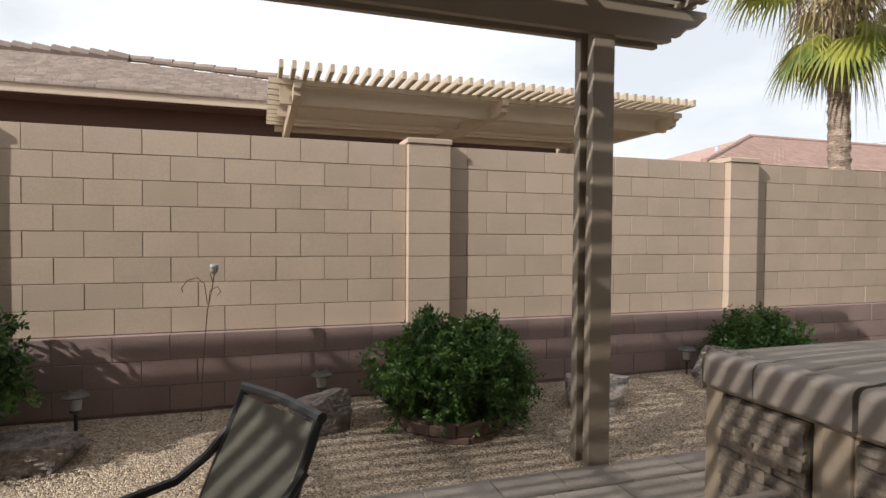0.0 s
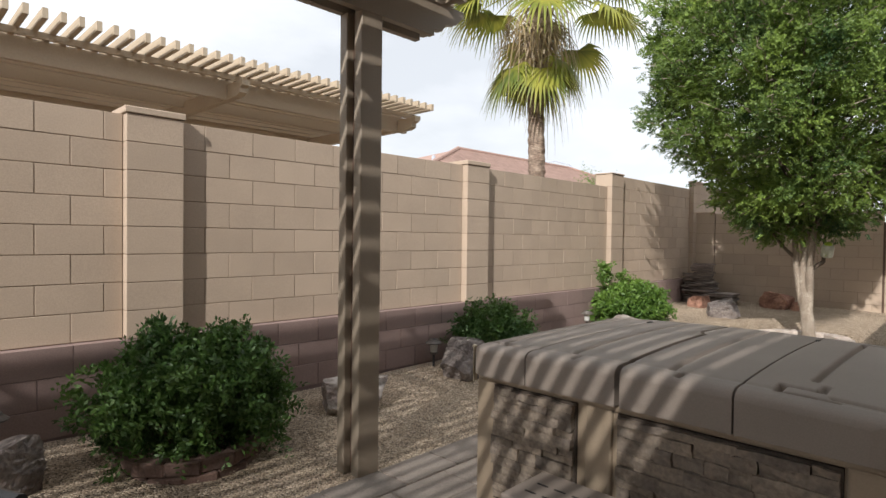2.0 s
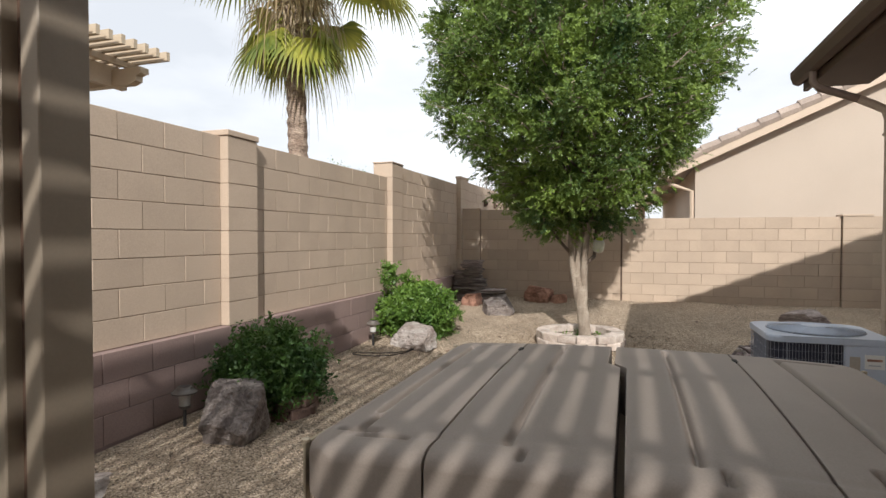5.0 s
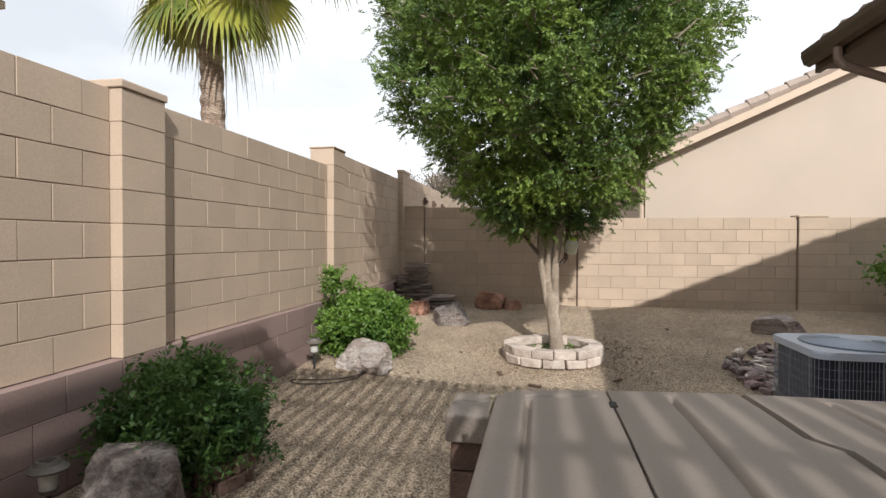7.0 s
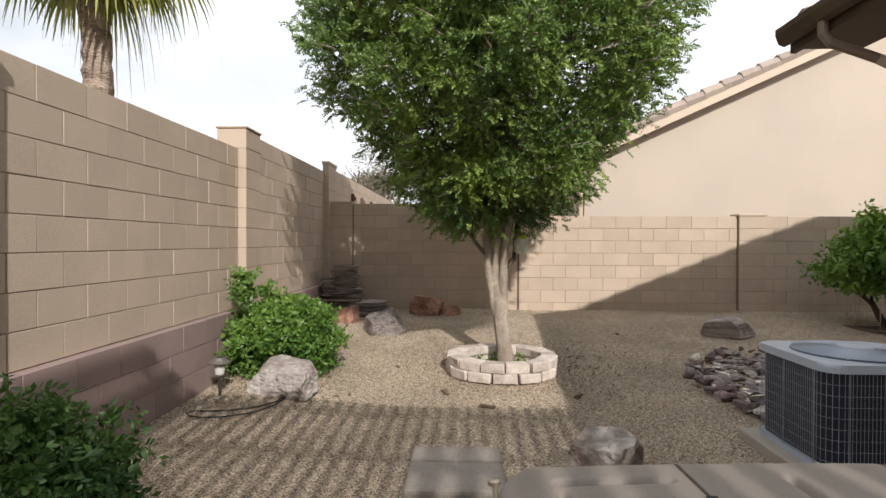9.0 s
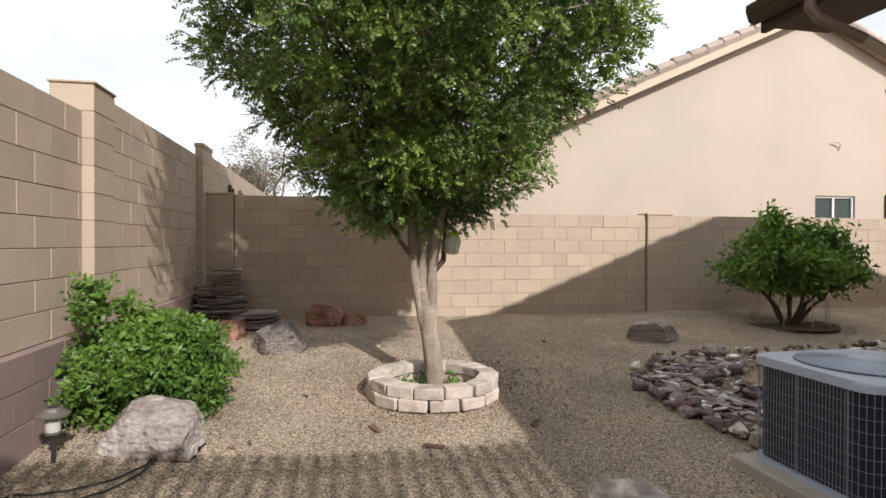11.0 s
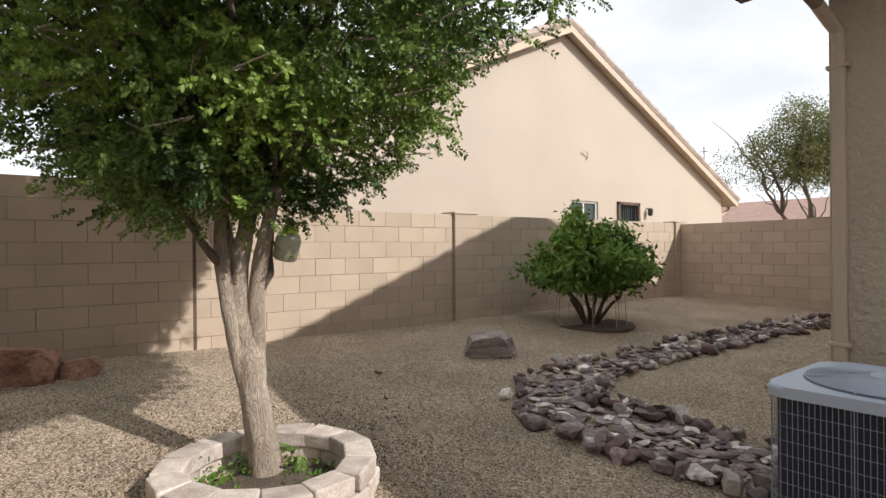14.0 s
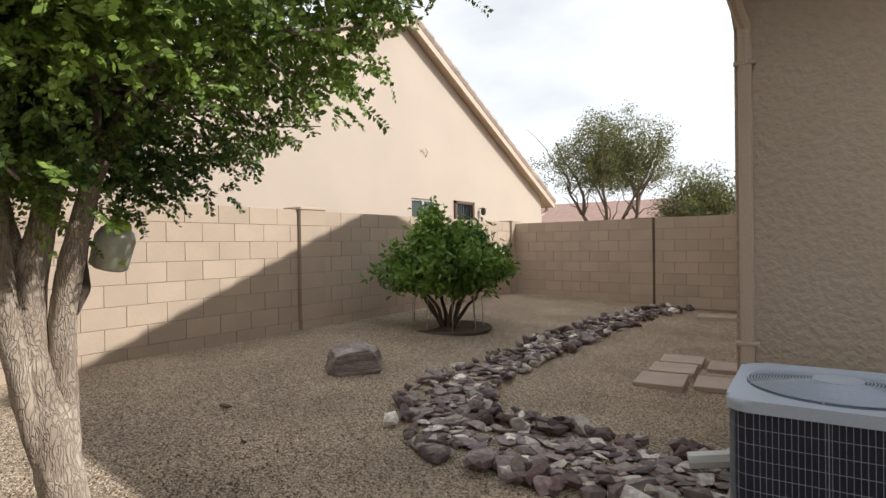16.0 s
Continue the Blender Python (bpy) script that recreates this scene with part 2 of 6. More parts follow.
M_PALM_BARK = mat("palm_trunk_bark", (0.42, 0.33, 0.26), 0.95, 0.4, 4, 18, 1.0, second=(0.20, 0.135, 0.10), stretch=(1, 1, 2.5), fine_bump=0.04, space="World")
M_ROCK = mat("grey_veined_rock", (0.27, 0.235, 0.215), 0.85, 0.5, 6.5, 34, 1.0, second=(0.11, 0.088, 0.08), fine_bump=0.03)
M_ROCK_PALE = mat("pale_grey_rock", (0.44, 0.40, 0.37), 0.85, 0.4, 5, 26, 1.0, second=(0.22, 0.17, 0.145), fine_bump=0.02)
M_ROCK_RED = mat("red_sandstone_rock", (0.46, 0.26, 0.185), 0.9, 0.35, 5, 30, 0.9, second=(0.20, 0.10, 0.07), fine_bump=0.015)
M_SLATE = stone_mat("mixed_slate_stone")
M_SLATE_PALE = stone_mat("pale_slate_stone", 1.9)
M_STRATA = mat("layered_rock", (0.40, 0.34, 0.31), 0.88, 0.4, 4, 22, 1.0, second=(0.20, 0.16, 0.15), stretch=(1, 1, 5), fine_bump=0.02)
M_STRATA_DARK = mat("dark_layered_slate", (0.29, 0.24, 0.21), 0.85, 0.4, 4, 22, 1.0, second=(0.085, 0.07, 0.065), stretch=(1, 1, 5), fine_bump=0.02)
M_METAL_GREY = mat("grey_painted_steel", (0.48, 0.54, 0.64), 0.45, 0.07, 3, 90, 0.05)
M_COIL = mat("dark_condenser_coil", (0.018, 0.022, 0.045), 0.5, 0.3, 6, 120, 0.2, stretch=(1, 1, 0.1))
# darker than the cover: the shade inside the fan well, put into colour
M_WELL_SHADE = mat("grey_well_shade", (0.17, 0.20, 0.25), 0.5, 0.2, 4, 60, 0)
M_GRILLE = mat("grey_wire_grille", (0.33, 0.36, 0.42), 0.45, 0.05, 4, 60, 0)
M_BLACK = mat("black_metal", (0.028, 0.028, 0.03), 0.42, 0.15, 6, 90, 0.1)
M_SLING = mat("grey_green_woven_sling", (0.27, 0.255, 0.21), 0.85, 0.12, 8, 260, 0.5, stretch=(1, 1, 4))
M_PEWTER = mat("pewter_lamp_metal", (0.13, 0.115, 0.10), 0.5, 0.2, 8, 80, 0.2)
M_LENS = mat("clear_lamp_lens", (0.55, 0.55, 0.52), 0.25, 0.1, 8, 60, 0)
M_RUST = mat("rusty_garden_wire", (0.22, 0.115, 0.07), 0.85, 0.3, 10, 90, 0.3)
M_HOSE = mat("black_irrigation_tube", (0.035, 0.03, 0.027), 0.7, 0.2, 8, 60, 0.1)
M_GLASS_WIN = mat("dark_window_glass", (0.04, 0.055, 0.05), 0.08, 0.2, 1, 10, 0)
M_WHITE = mat("white_vinyl_frame", (0.72, 0.72, 0.70), 0.4, 0.04, 3, 60, 0)
M_PLASTIC = mat("milky_plastic_jug", (0.62, 0.63, 0.52), 0.35, 0.15, 6, 60, 0.1, second=(0.36, 0.36, 0.27))
M_YELLOW = mat("yellow_green_plastic", (0.45, 0.62, 0.06), 0.4, 0.1, 6, 60, 0)
M_BRASS = mat("brushed_bracket_steel", (0.40, 0.345, 0.26), 0.4, 0.1, 8, 90, 0.1, metal=0.6)
M_WOODCHIP = mat("dry_bark_chip", (0.16, 0.10, 0.07), 0.9, 0.3, 8, 70, 0.5, piece=0.3)
M_SOIL = mat("dark_soil", (0.13, 0.095, 0.07), 0.95, 0.4, 6, 60, 0.8, fine_bump=0.02)
M_LITTER = mat("dry_fallen_leaf", (0.24, 0.17, 0.11), 0.9, 0.3, 20, 90, 0, island=0.4, space="World")
M_GRAVEL = gravel_mat()
M_PEBBLE = mat("loose_gravel_stone", (0.42, 0.33, 0.245), 0.9, 0.3, 20, 90, 0.2, island=0.7, space="World")
L_TREE = leaf_mat("tree_leaf", (0.033, 0.084, 0.028), (0.30, 0.42, 0.07), 0.22)
L_BUSH = leaf_mat("bush_leaf", (0.032, 0.085, 0.022), (0.12, 0.22, 0.045))
L_BUSH_LIGHT = leaf_mat("bright_bush_leaf", (0.055, 0.13, 0.022), (0.19, 0.31, 0.05))
L_CITRUS = leaf_mat("citrus_leaf", (0.065, 0.15, 0.028), (0.25, 0.40, 0.06))
L_PALM = leaf_mat("palm_frond_leaf", (0.11, 0.165, 0.03), (0.46, 0.44, 0.07), 0.3)
L_PALM_DRY = leaf_mat("dry_palm_frond", (0.30, 0.22, 0.12), (0.48, 0.39, 0.24), 0.25)
L_FAR = leaf_mat("olive_far_leaf", (0.075, 0.095, 0.025), (0.20, 0.20, 0.06))
L_GREY = leaf_mat("greyish_far_leaf", (0.16, 0.14, 0.10), (0.30, 0.26, 0.20))


# ---- mesh helpers ----
def part(name, bm, material, parent=None, label="", smooth=False):
    me = bpy.data.meshes.new(name)
    bm.to_mesh(me)
    bm.free()
    me.materials.append(material)
    if smooth:
        for p in me.polygons:
            p.use_smooth = True
    ob = new(name, me)
    if parent:
        ob.parent = parent
    if label:
        ob["label"] = label
    return ob


def fast(name, verts, faces, material, parent=None, smooth=False, label=""):
    """A mesh object from numpy arrays: verts (n, 3), faces (m, k)."""
    me = bpy.data.meshes.new(name)
    k = faces.shape[1]
    me.vertices.add(len(verts))
    me.vertices.foreach_set("co", np.asarray(verts, dtype=np.float32).ravel())
    me.loops.add(faces.size)
    me.loops.foreach_set("vertex_index", faces.astype(np.int32).ravel())
    me.polygons.add(len(faces))
    me.polygons.foreach_set("loop_start", np.arange(0, faces.size, k, dtype=np.int32))
    me.polygons.foreach_set("loop_total", np.full(len(faces), k, dtype=np.int32))
    if smooth:
        me.polygons.foreach_set("use_smooth", np.ones(len(faces), dtype=bool))
    me.update(calc_edges=True)
    me.materials.append(material)
    ob = new(name, me)
    if parent:
        ob.parent = parent
    if label:
        ob["label"] = label
    return ob


def thing(name, at, label, category, group="", kind="", turn=0):
    ob = new(name)
    ob.empty_display_size = 0.1
    ob.matrix_world = pose(*at, 0, 0, turn)
    return tagged(ob, label, category, group, kind)


def box(bm, lo, hi, bevel=0.0, seg=1):
    r = bmesh.ops.create_cube(bm, size=1)
    s = [b - a for a, b in zip(lo, hi)]
    c = [(a + b) / 2 for a, b in zip(lo, hi)]
    bmesh.ops.scale(bm, vec=s, verts=r["verts"])
    bmesh.ops.translate(bm, vec=c, verts=r["verts"])
    if bevel:
        ed = list({e for v in r["verts"] for e in v.link_edges})
        bmesh.ops.bevel(bm, geom=ed, offset=bevel, segments=seg, profile=0.5, affect="EDGES")
    return bm


def boxed(lo, hi, bevel=0.0, seg=1):
    return box(bmesh.new(), lo, hi, bevel, seg)


def tube(bm, pts, radii, sides=8, cap=True):
    """A tube along pts; radii one number or one a point."""
    pts = [Vector(p) for p in pts]
    if not hasattr(radii, "__len__"):
        radii = [radii] * len(pts)
    rings, up = [], None
    for i, p in enumerate(pts):
        d = (pts[min(i + 1, len(pts) - 1)] - pts[max(i - 1, 0)]).normalized()
        if up is None:
            up = Vector((0, 0, 1)) if abs(d.z) < 0.9 else Vector((1, 0, 0))
        s = d.cross(up).normalized()
        up = s.cross(d).normalized()
        rings.append([bm.verts.new(p + radii[i] * (math.cos(a) * s + math.sin(a) * up)) for a in (2 * math.pi * k / sides for k in range(sides))])
    for a, b in zip(rings, rings[1:]):
        for k in range(sides):
            bm.faces.new((a[k], a[(k + 1) % sides], b[(k + 1) % sides], b[k]))
    if cap:
        bm.faces.new(rings[0][::-1])
        bm.faces.new(rings[-1])
    return bm


def tubed(pts, radii, sides=8):
    return tube(bmesh.new(), pts, radii, sides)


def lathe(bm, profile, sides=16, at=(0, 0, 0)):
    """Turns (radius, height) pairs about z."""
    rings = [[bm.verts.new((at[0] + r * math.cos(a), at[1] + r * math.sin(a), at[2] + h)) for a in (2 * math.pi * k / sides for k in range(sides))] for r, h in profile]
    for a, b in zip(rings, rings[1:]):
        for k in range(sides):
            bm.faces.new((a[k], a[(k + 1) % sides], b[(k + 1) % sides], b[k]))
    bm.faces.new(rings[0][::-1])
    bm.faces.new(rings[-1])
    return bm


def prism(bm, outline, axis, a, b):
    """Extrudes an outline of (u, v) pairs along axis 'x' or 'y' from a to b."""
    def v3(u, v, w):
        return (w, u, v) if axis == "x" else (u, w, v)
    f = [bm.verts.new(v3(u, v, a)) for u, v in outline]
    g = [bm.verts.new(v3(u, v, b)) for u, v in outline]
    bm.faces.new(f)
    bm.faces.new(g[::-1])
    for i in range(len(f)):
        j = (i + 1) % len(f)
        bm.faces.new((f[j], f[i], g[i], g[j]))
    bmesh.ops.recalc_face_normals(bm, faces=bm.faces[:])
    return bm


def ease(a, b, v):
    u = min(max((v - a) / (b - a), 0.0), 1.0)
    return u * u * (3 - 2 * u)


def rise(x, y):
    """Height of the ground: a shallow swale before the house, climbing to the walls."""
    return 0.2 * ease(6, 12.3, x) - 0.14 * ease(4.8, 3.3, y) * (1 - ease(8.5, 12, x)) * (1 - ease(-4, -7, y))


# ---- setting: ground and walls ----
def ground():
    xs = np.concatenate([[-400, -60, -15], np.arange(-6, 14.01, 0.25), [20, 60, 400]])
    ys = np.concatenate([[-400, -60, -14], np.arange(-8, 6.01, 0.25), [12, 60, 400]])
    g = np.array([[x, y, rise(x, y) + (0.018 * noise.noise((x * 0.9, y * 0.9, 0.0)) if -6 < x < 13 and -8 < y < 6 else 0)] for x in xs for y in ys])
    n = len(ys)
    f = np.array([[i * n + j, (i + 1) * n + j, (i + 1) * n + j + 1, i * n + j + 1] for i in range(len(xs) - 1) for j in range(n - 1)])
    ob = fast("ground", g, f, M_GRAVEL, smooth=True)
    return tagged(ob, "tan decomposed gravel covering the whole back yard", "gravel", kind="structure")


ground()

C = 0.2032
BLOCKS = {}


def block_mesh(length, depth, material, key):
    """One block lying along x from its corner, rounded at its edges; shared by all of that size."""
    k = (round(length, 3), round(depth, 3), key)
    if k not in BLOCKS:
        bm = boxed((0.003, 0, 0.003), (length - 0.003, depth, C - 0.003), 0.002)
        me = bpy.data.meshes.new("block")
        bm.to_mesh(me)
        bm.free()
        me.materials.append(material)
        BLOCKS[k] = me
    return BLOCKS[k]


def lay(parent, length, courses, z0, depth, material, key, lead=0.203):
    """Blocks in running bond, in the parent's frame: along x from 0 to length, their face at y = 0. lead: the first piece of even courses."""
    for row in range(courses):
        x = 0.0
        step = (lead if row % 2 == 0 else (lead + 0.203) % 0.406) or 0.406
        while x < length - 0.02:
            step = min(step, length - x)
            if length - x - step < 0.05:
                step = length - x
            ob = new("block", block_mesh(step, depth, material, key))
            ob.parent = parent
            ob.location = (x, 0.0008 * ((row * 7 + int(x * 31)) % 5 - 2), z0 + row * C)
            x += step
            step = 0.406


def wall_section(name, start, turn, length, base, courses, label, plum=0, thick=0.15, lead=0.203):
    """A stretch of block wall from start along its turned x axis. plum: courses of the thicker footing wall below it."""
    t = thing(name, (start[0], start[1], 0), label, "wall", kind="structure", turn=turn)
    top = base + courses * C
    part("mortar", boxed((0, 0.006, base - (0 if plum else 0.3)), (length, thick - 0.006, top - 0.004)), M_MORTAR, t)
    lay(t, length, courses, base, thick, M_BLOCK, "tan", lead)
    if plum:
        part("footing_mortar", boxed((0, -0.074, base - plum * C - 0.3), (length, thick - 0.01, base - 0.004)), M_MORTAR_PLUM, t)
        sub = new("footing")
        sub.parent = t
        sub.location = (0, -0.08, 0)
        lay(sub, length, plum, base - plum * C, thick + 0.07, M_PLUM, "plum", lead)
    return t


def pilaster(name, at, turn, base, courses, cap=0.05, width=0.40, depth=0.30):
    t = thing(name, (at[0], at[1], 0), "tan painted block pilaster with a flat cap", "pilaster", group="wall pilasters", kind="structure", turn=turn)
    part("mortar", boxed((0.006, 0.006, base), (width - 0.006, depth - 0.006, base + courses * C - 0.004)), M_MORTAR, t)
    for r in range(courses):
        ob = new("block", block_mesh(width, depth, M_BLOCK, "tan"))
        ob.parent = t
        ob.location = (0, 0, base + r * C)
    part("cap", boxed((-0.012, -0.012, base + courses * C), (width + 0.012, depth + 0.012, base + courses * C + cap), 0.006), M_BLOCK, t)
    return t


LEDGE = 0.63
NW = 5.20      # face of the north wall
PIL = 5.12     # face of its pilasters and footing
nlabel = "tan painted concrete block wall on a plum painted footing"
for i, (x0, x1, courses, lead) in enumerate(((-5.45, -2.16, 8, 0.08), (-1.77, 1.476, 8, 0.08), (1.866, 5.115, 8, 0.406), (5.505, 8.61, 8, 0.203), (9.0, 12.07, 9, 0.203))):
    wall_section("wall_north_%d" % (i + 1), (x0, NW), 0, x1 - x0, LEDGE, courses, nlabel, plum=3, lead=lead)
for x, n in ((-2.16, 8), (1.476, 8), (5.115, 8), (8.61, 9), (12.07, 10)):
    end = x > 12
    pilaster("pilaster_north", (x, PIL), 0, LEDGE - (0.09 if end else 0), n, cap=0.02 if n == 9 else 0.05, width=0.55 if end else 0.40, depth=0.10 if end else 0.30)
    t = thing("footing_pier", (x, PIL, 0), "plum painted block footing under a pilaster", "footing", kind="structure")
    part("mortar", boxed((0, 0.006, -0.3), (0.39, 0.23, LEDGE - 0.004)), M_MORTAR_PLUM, t)
    for r in range(3):
        ob = new("block", block_mesh(0.39, 0.22, M_PLUM, "plum"))
        ob.parent = t
        ob.location = (0, 0, LEDGE - (3 - r) * C)
wall_section("wall_north_6", (12.62, NW), 0, 12.0, LEDGE - 0.09, 10, "tan painted block wall running on behind the neighbouring lot", lead=0.15)

EW, EB = 12.27, 1.743 - 8 * C     # east wall: its face, and its lowest course
elabel = "tan painted concrete block wall along the side of the yard"
# these run southwards, so their local x axis points to -y
wall_section("wall_east_1", (EW, 4.75), -90, 2.72, EB, 9, elabel, lead=0.15)
wall_section("wall_east_2", (EW, 2.0), -90, 3.52, EB, 8, elabel, lead=0.15)
wall_section("wall_east_3", (EW, -1.96), -90, 5.6, EB, 8, elabel, lead=0.15)
pilaster("pilaster_east", (EW - 0.03, 5.16), -90, EB, 9, cap=0.03)
pilaster("pilaster_east", (EW - 0.05, -1.53), -90, EB, 8, cap=0.035, width=0.43)
pilaster("pilaster_east", (EW - 0.05, -7.56), -90, EB, 8, cap=0.03)
part("joint_seal", boxed((EW + 0.002, 2.0, EB - 0.2), (EW + 0.1, 2.03, EB + 8 * C)), M_TRIM_DARK,
     thing("wall_joint", (0, 0, 0), "dark expansion joint between two stretches of block wall", "joint", kind="structure"))
# the south wall runs westwards, a little askew
slabel = "tan painted concrete block wall at the end of the side yard"
wall_section("wall_south_1", (12.25, -7.75), 172, 2.65, EB - 0.03, 8, slabel, lead=0.15)
pilaster("pilaster_south", (9.65, -7.34), 172, EB - 0.03, 8, cap=0.01, width=0.42, depth=0.25)
wall_section("wall_south_2", (9.20, -7.31), 172, 7.0, EB - 0.03, 8, slabel, lead=0.15)


# ---- houses ----
def gable_roof_tiles(parent, x0, x1, ridge_y, ridge_z, eave_y, eave_z, material, wide=0.30, course=0.36, thick=0.03):
    """Roof tiles on one slope from the ridge to the eave, in rows along x; joined, with overlapping courses."""
    n_rows = max(1, int(abs(eave_y - ridge_y) / course))
    vs, fs = [], []
    dy, dz = (eave_y - ridge_y) / n_rows, (eave_z - ridge_z) / n_rows
    cols = max(1, int((x1 - x0) / wide))
    w = (x1 - x0) / cols
    prof = [(0.0, 0.0), (0.12, 0.035), (0.3, 0.05), (0.48, 0.035), (0.6, 0.0), (0.8, -0.008), (1.0, 0.0)]
    for r in range(n_rows):
        ya, yb = ridge_y + r * dy, ridge_y + (r + 1.12) * dy
        za, zb = ridge_z + r * dz, ridge_z + (r + 1.12) * dz
        for c in range(cols):
            xa = x0 + c * w
            k = len(vs)
            for u, h in prof:
                vs.append((xa + u * w, ya, za + h + 0.01))
                vs.append((xa + u * w, yb, zb + h + thick + 0.012))
            for i in range(len(prof) - 1):
                fs.append((k + 2 * i, k + 2 * i + 1, k + 2 * i + 3, k + 2 * i + 2))
            b = len(vs)
            for u, h in prof:
                vs.append((xa + u * w, yb, zb + h - 0.015))
            for i in range(len(prof) - 1):
                fs.append((k + 2 * i + 1, b + i, b + i + 1, k + 2 * i + 3))
    ob = fast("roof_tiles", np.array(vs), np.array(fs), material, parent)
    ob["kind"] = "stuff"
    return ob


def window(parent, x, y0, y1, z0, z1, slide=True, name="window"):
    """A window in a wall that faces -x."""
    w = new(name)
    w.parent = parent
    part("pane", boxed((x + 0.02, y0, z0), (x + 0.03, y1, z1)), M_GLASS_WIN, w)
    f = bmesh.new()
    b = 0.045
    box(f, (x - 0.02, y0, z0), (x + 0.06, y0 + b, z1), 0.004)
    box(f, (x - 0.02, y1 - b, z0), (x + 0.06, y1, z1), 0.004)
    box(f, (x - 0.02, y0 + b, z0), (x + 0.06, y1 - b, z0 + b), 0.004)
    box(f, (x - 0.02, y0 + b, z1 - b), (x + 0.06, y1 - b, z1), 0.004)
    if slide:
        m = (y0 + y1) / 2
        box(f, (x - 0.015, m - 0.025, z0 + b), (x + 0.05, m + 0.025, z1 - b), 0.003)
    part("window_frame", f, M_WHITE, w)
    return w


def side_house():
    """The neighbour's gable end beyond the east wall."""
    X, ya, yb, ry, rz, s = 14.05, 0.57, -13.40, -6.18, 6.03, 0.4535
    ez = rz - s * (ya - ry)
    t = thing("house", (X, ry, 0), "peach stucco house gable with a tiled roof behind the wall", "house")
    t.matrix_world = Matrix.Identity(4)
    # gable wall with two window openings, in strips round them
    holes = [(-7.38, -6.40, 1.05, 2.30), (-9.05, -8.12, 1.35, 2.34)]
    strips = [(yb, -9.05), (-8.12, -7.38), (-6.40, ya)]

    def top(y):
        return rz - s * abs(y - ry)
    for a, b in strips:
        mid = [ry] if a < ry < b else []
        part("wall", prism(bmesh.new(), [(a, -0.2), (b, -0.2), (b, top(b) - 0.05)] + [(m, top(m) - 0.05) for m in mid] + [(a, top(a) - 0.05)], "x", X, X + 0.2), M_STUCCO_FAR, t)
    for a, b, lo, hi in holes:
        part("wall", boxed((X, a, -0.2), (X + 0.2, b, lo)), M_STUCCO_FAR, t)
        mid = [ry] if a < ry < b else []
        part("wall", prism(bmesh.new(), [(a, hi), (b, hi), (b, top(b) - 0.05)] + [(m, top(m) - 0.05) for m in mid] + [(a, top(a) - 0.05)], "x", X, X + 0.2), M_STUCCO_FAR, t)
    part("side_wall", boxed((X + 0.2, ya - 0.2, -0.2), (X + 12, ya, ez - 0.1)), M_STUCCO_FAR, t)
    part("far_side_wall", boxed((X + 0.2, yb, -0.2), (X + 12, yb + 0.2, top(yb) - 0.1)), M_STUCCO_FAR, t)
    part("back_wall", boxed((X + 12, yb, -0.2), (X + 12.2, ya, top(yb))), M_STUCCO_FAR, t)
    window(t, X + 0.06, *holes[0])
    win = window(t, X + 0.06, *holes[1], slide=False, name="barred_window")
    fr = bmesh.new()
    y0, y1, z0, z1 = holes[1]
    for a, b, c, d in ((y0, y0 + 0.08, z0, z1), (y1 - 0.08, y1, z0, z1), (y0, y1, z1 - 0.07, z1)):
        box(fr, (X - 0.05, a, c), (X + 0.03, b, d), 0.004)
    part("security_frame", fr, M_TRIM_DARK, win)
    for k in range(9):
        y = y0 + 0.12 + k * (y1 - y0 - 0.24) / 8
        part("bar", boxed((X - 0.03, y - 0.008, z0), (X - 0.014, y + 0.008, z1 - 0.07)), M_BLACK, win)
    # rakes and roof slabs
    for sgn in (1, -1):
        e = ya + 0.55 if sgn > 0 else yb - 0.55
        ze = rz - s * abs(e - ry)
        r = bmesh.new()
        prism(r, [(ry, rz - 0.10), (e, ze - 0.10), (e, ze + 0.10), (ry, rz + 0.10)], "x", X - 0.24, X - 0.19)
        part("rake_board", r, M_TRIM, t)
        so = bmesh.new()
        prism(so, [(ry, rz - 0.03), (e, ze - 0.03), (e, ze + 0.09), (ry, rz + 0.09)], "x", X - 0.19, X + 12.4)
        part("roof_slab", so, M_TRIM, t)
        gable_roof_tiles(t, X - 0.10, X + 12.4, ry, rz + 0.10, e, ze + 0.10, M_ROOF_TAN)
        n = 21
        for k in range(n):
            u0, u1 = k / n, (k + 1.12) / n
            p0 = Vector((X - 0.17, ry + (e - ry) * u0, rz + (ze - rz) * u0 + 0.13))
            p1 = Vector((X - 0.17, ry + (e - ry) * u1, rz + (ze - rz) * u1 + 0.16))
            part("rake_tile", tubed([p0, p1], [0.105, 0.12], 8), M_ROOF_TAN, t)
    # gutters on both eaves, and their downspouts
    for sgn, yw in ((1, ya), (-1, yb)):
        e = ya + 0.55 if sgn > 0 else yb - 0.55
        ze = rz - s * abs(e - ry)
        part("gutter", boxed((X - 0.2, min(e, e + sgn * 0.12), ze - 0.06), (X + 12, max(e, e + sgn * 0.12), ze + 0.08), 0.02), M_TRIM, t)
        part("downspout", tubed([(X + 0.06, e + sgn * 0.05, ze - 0.05), (X + 0.06, e + sgn * 0.04, ze - 0.16), (X + 0.06, yw + sgn * 0.06, ze - 0.36), (X + 0.06, yw + sgn * 0.05, 0.1)], 0.05, 8), M_TRIM, t)
    # porch post and beam at the back corner
    part("porch_post", boxed((X + 7.5, ya + 0.8, -0.1), (X + 7.75, ya + 1.05, 2.5)), M_TRIM, t)
    part("porch_beam", boxed((X + 5.0, ya + 0.75, 2.35), (X + 10, ya + 1.1, 2.6)), M_TRIM, t)
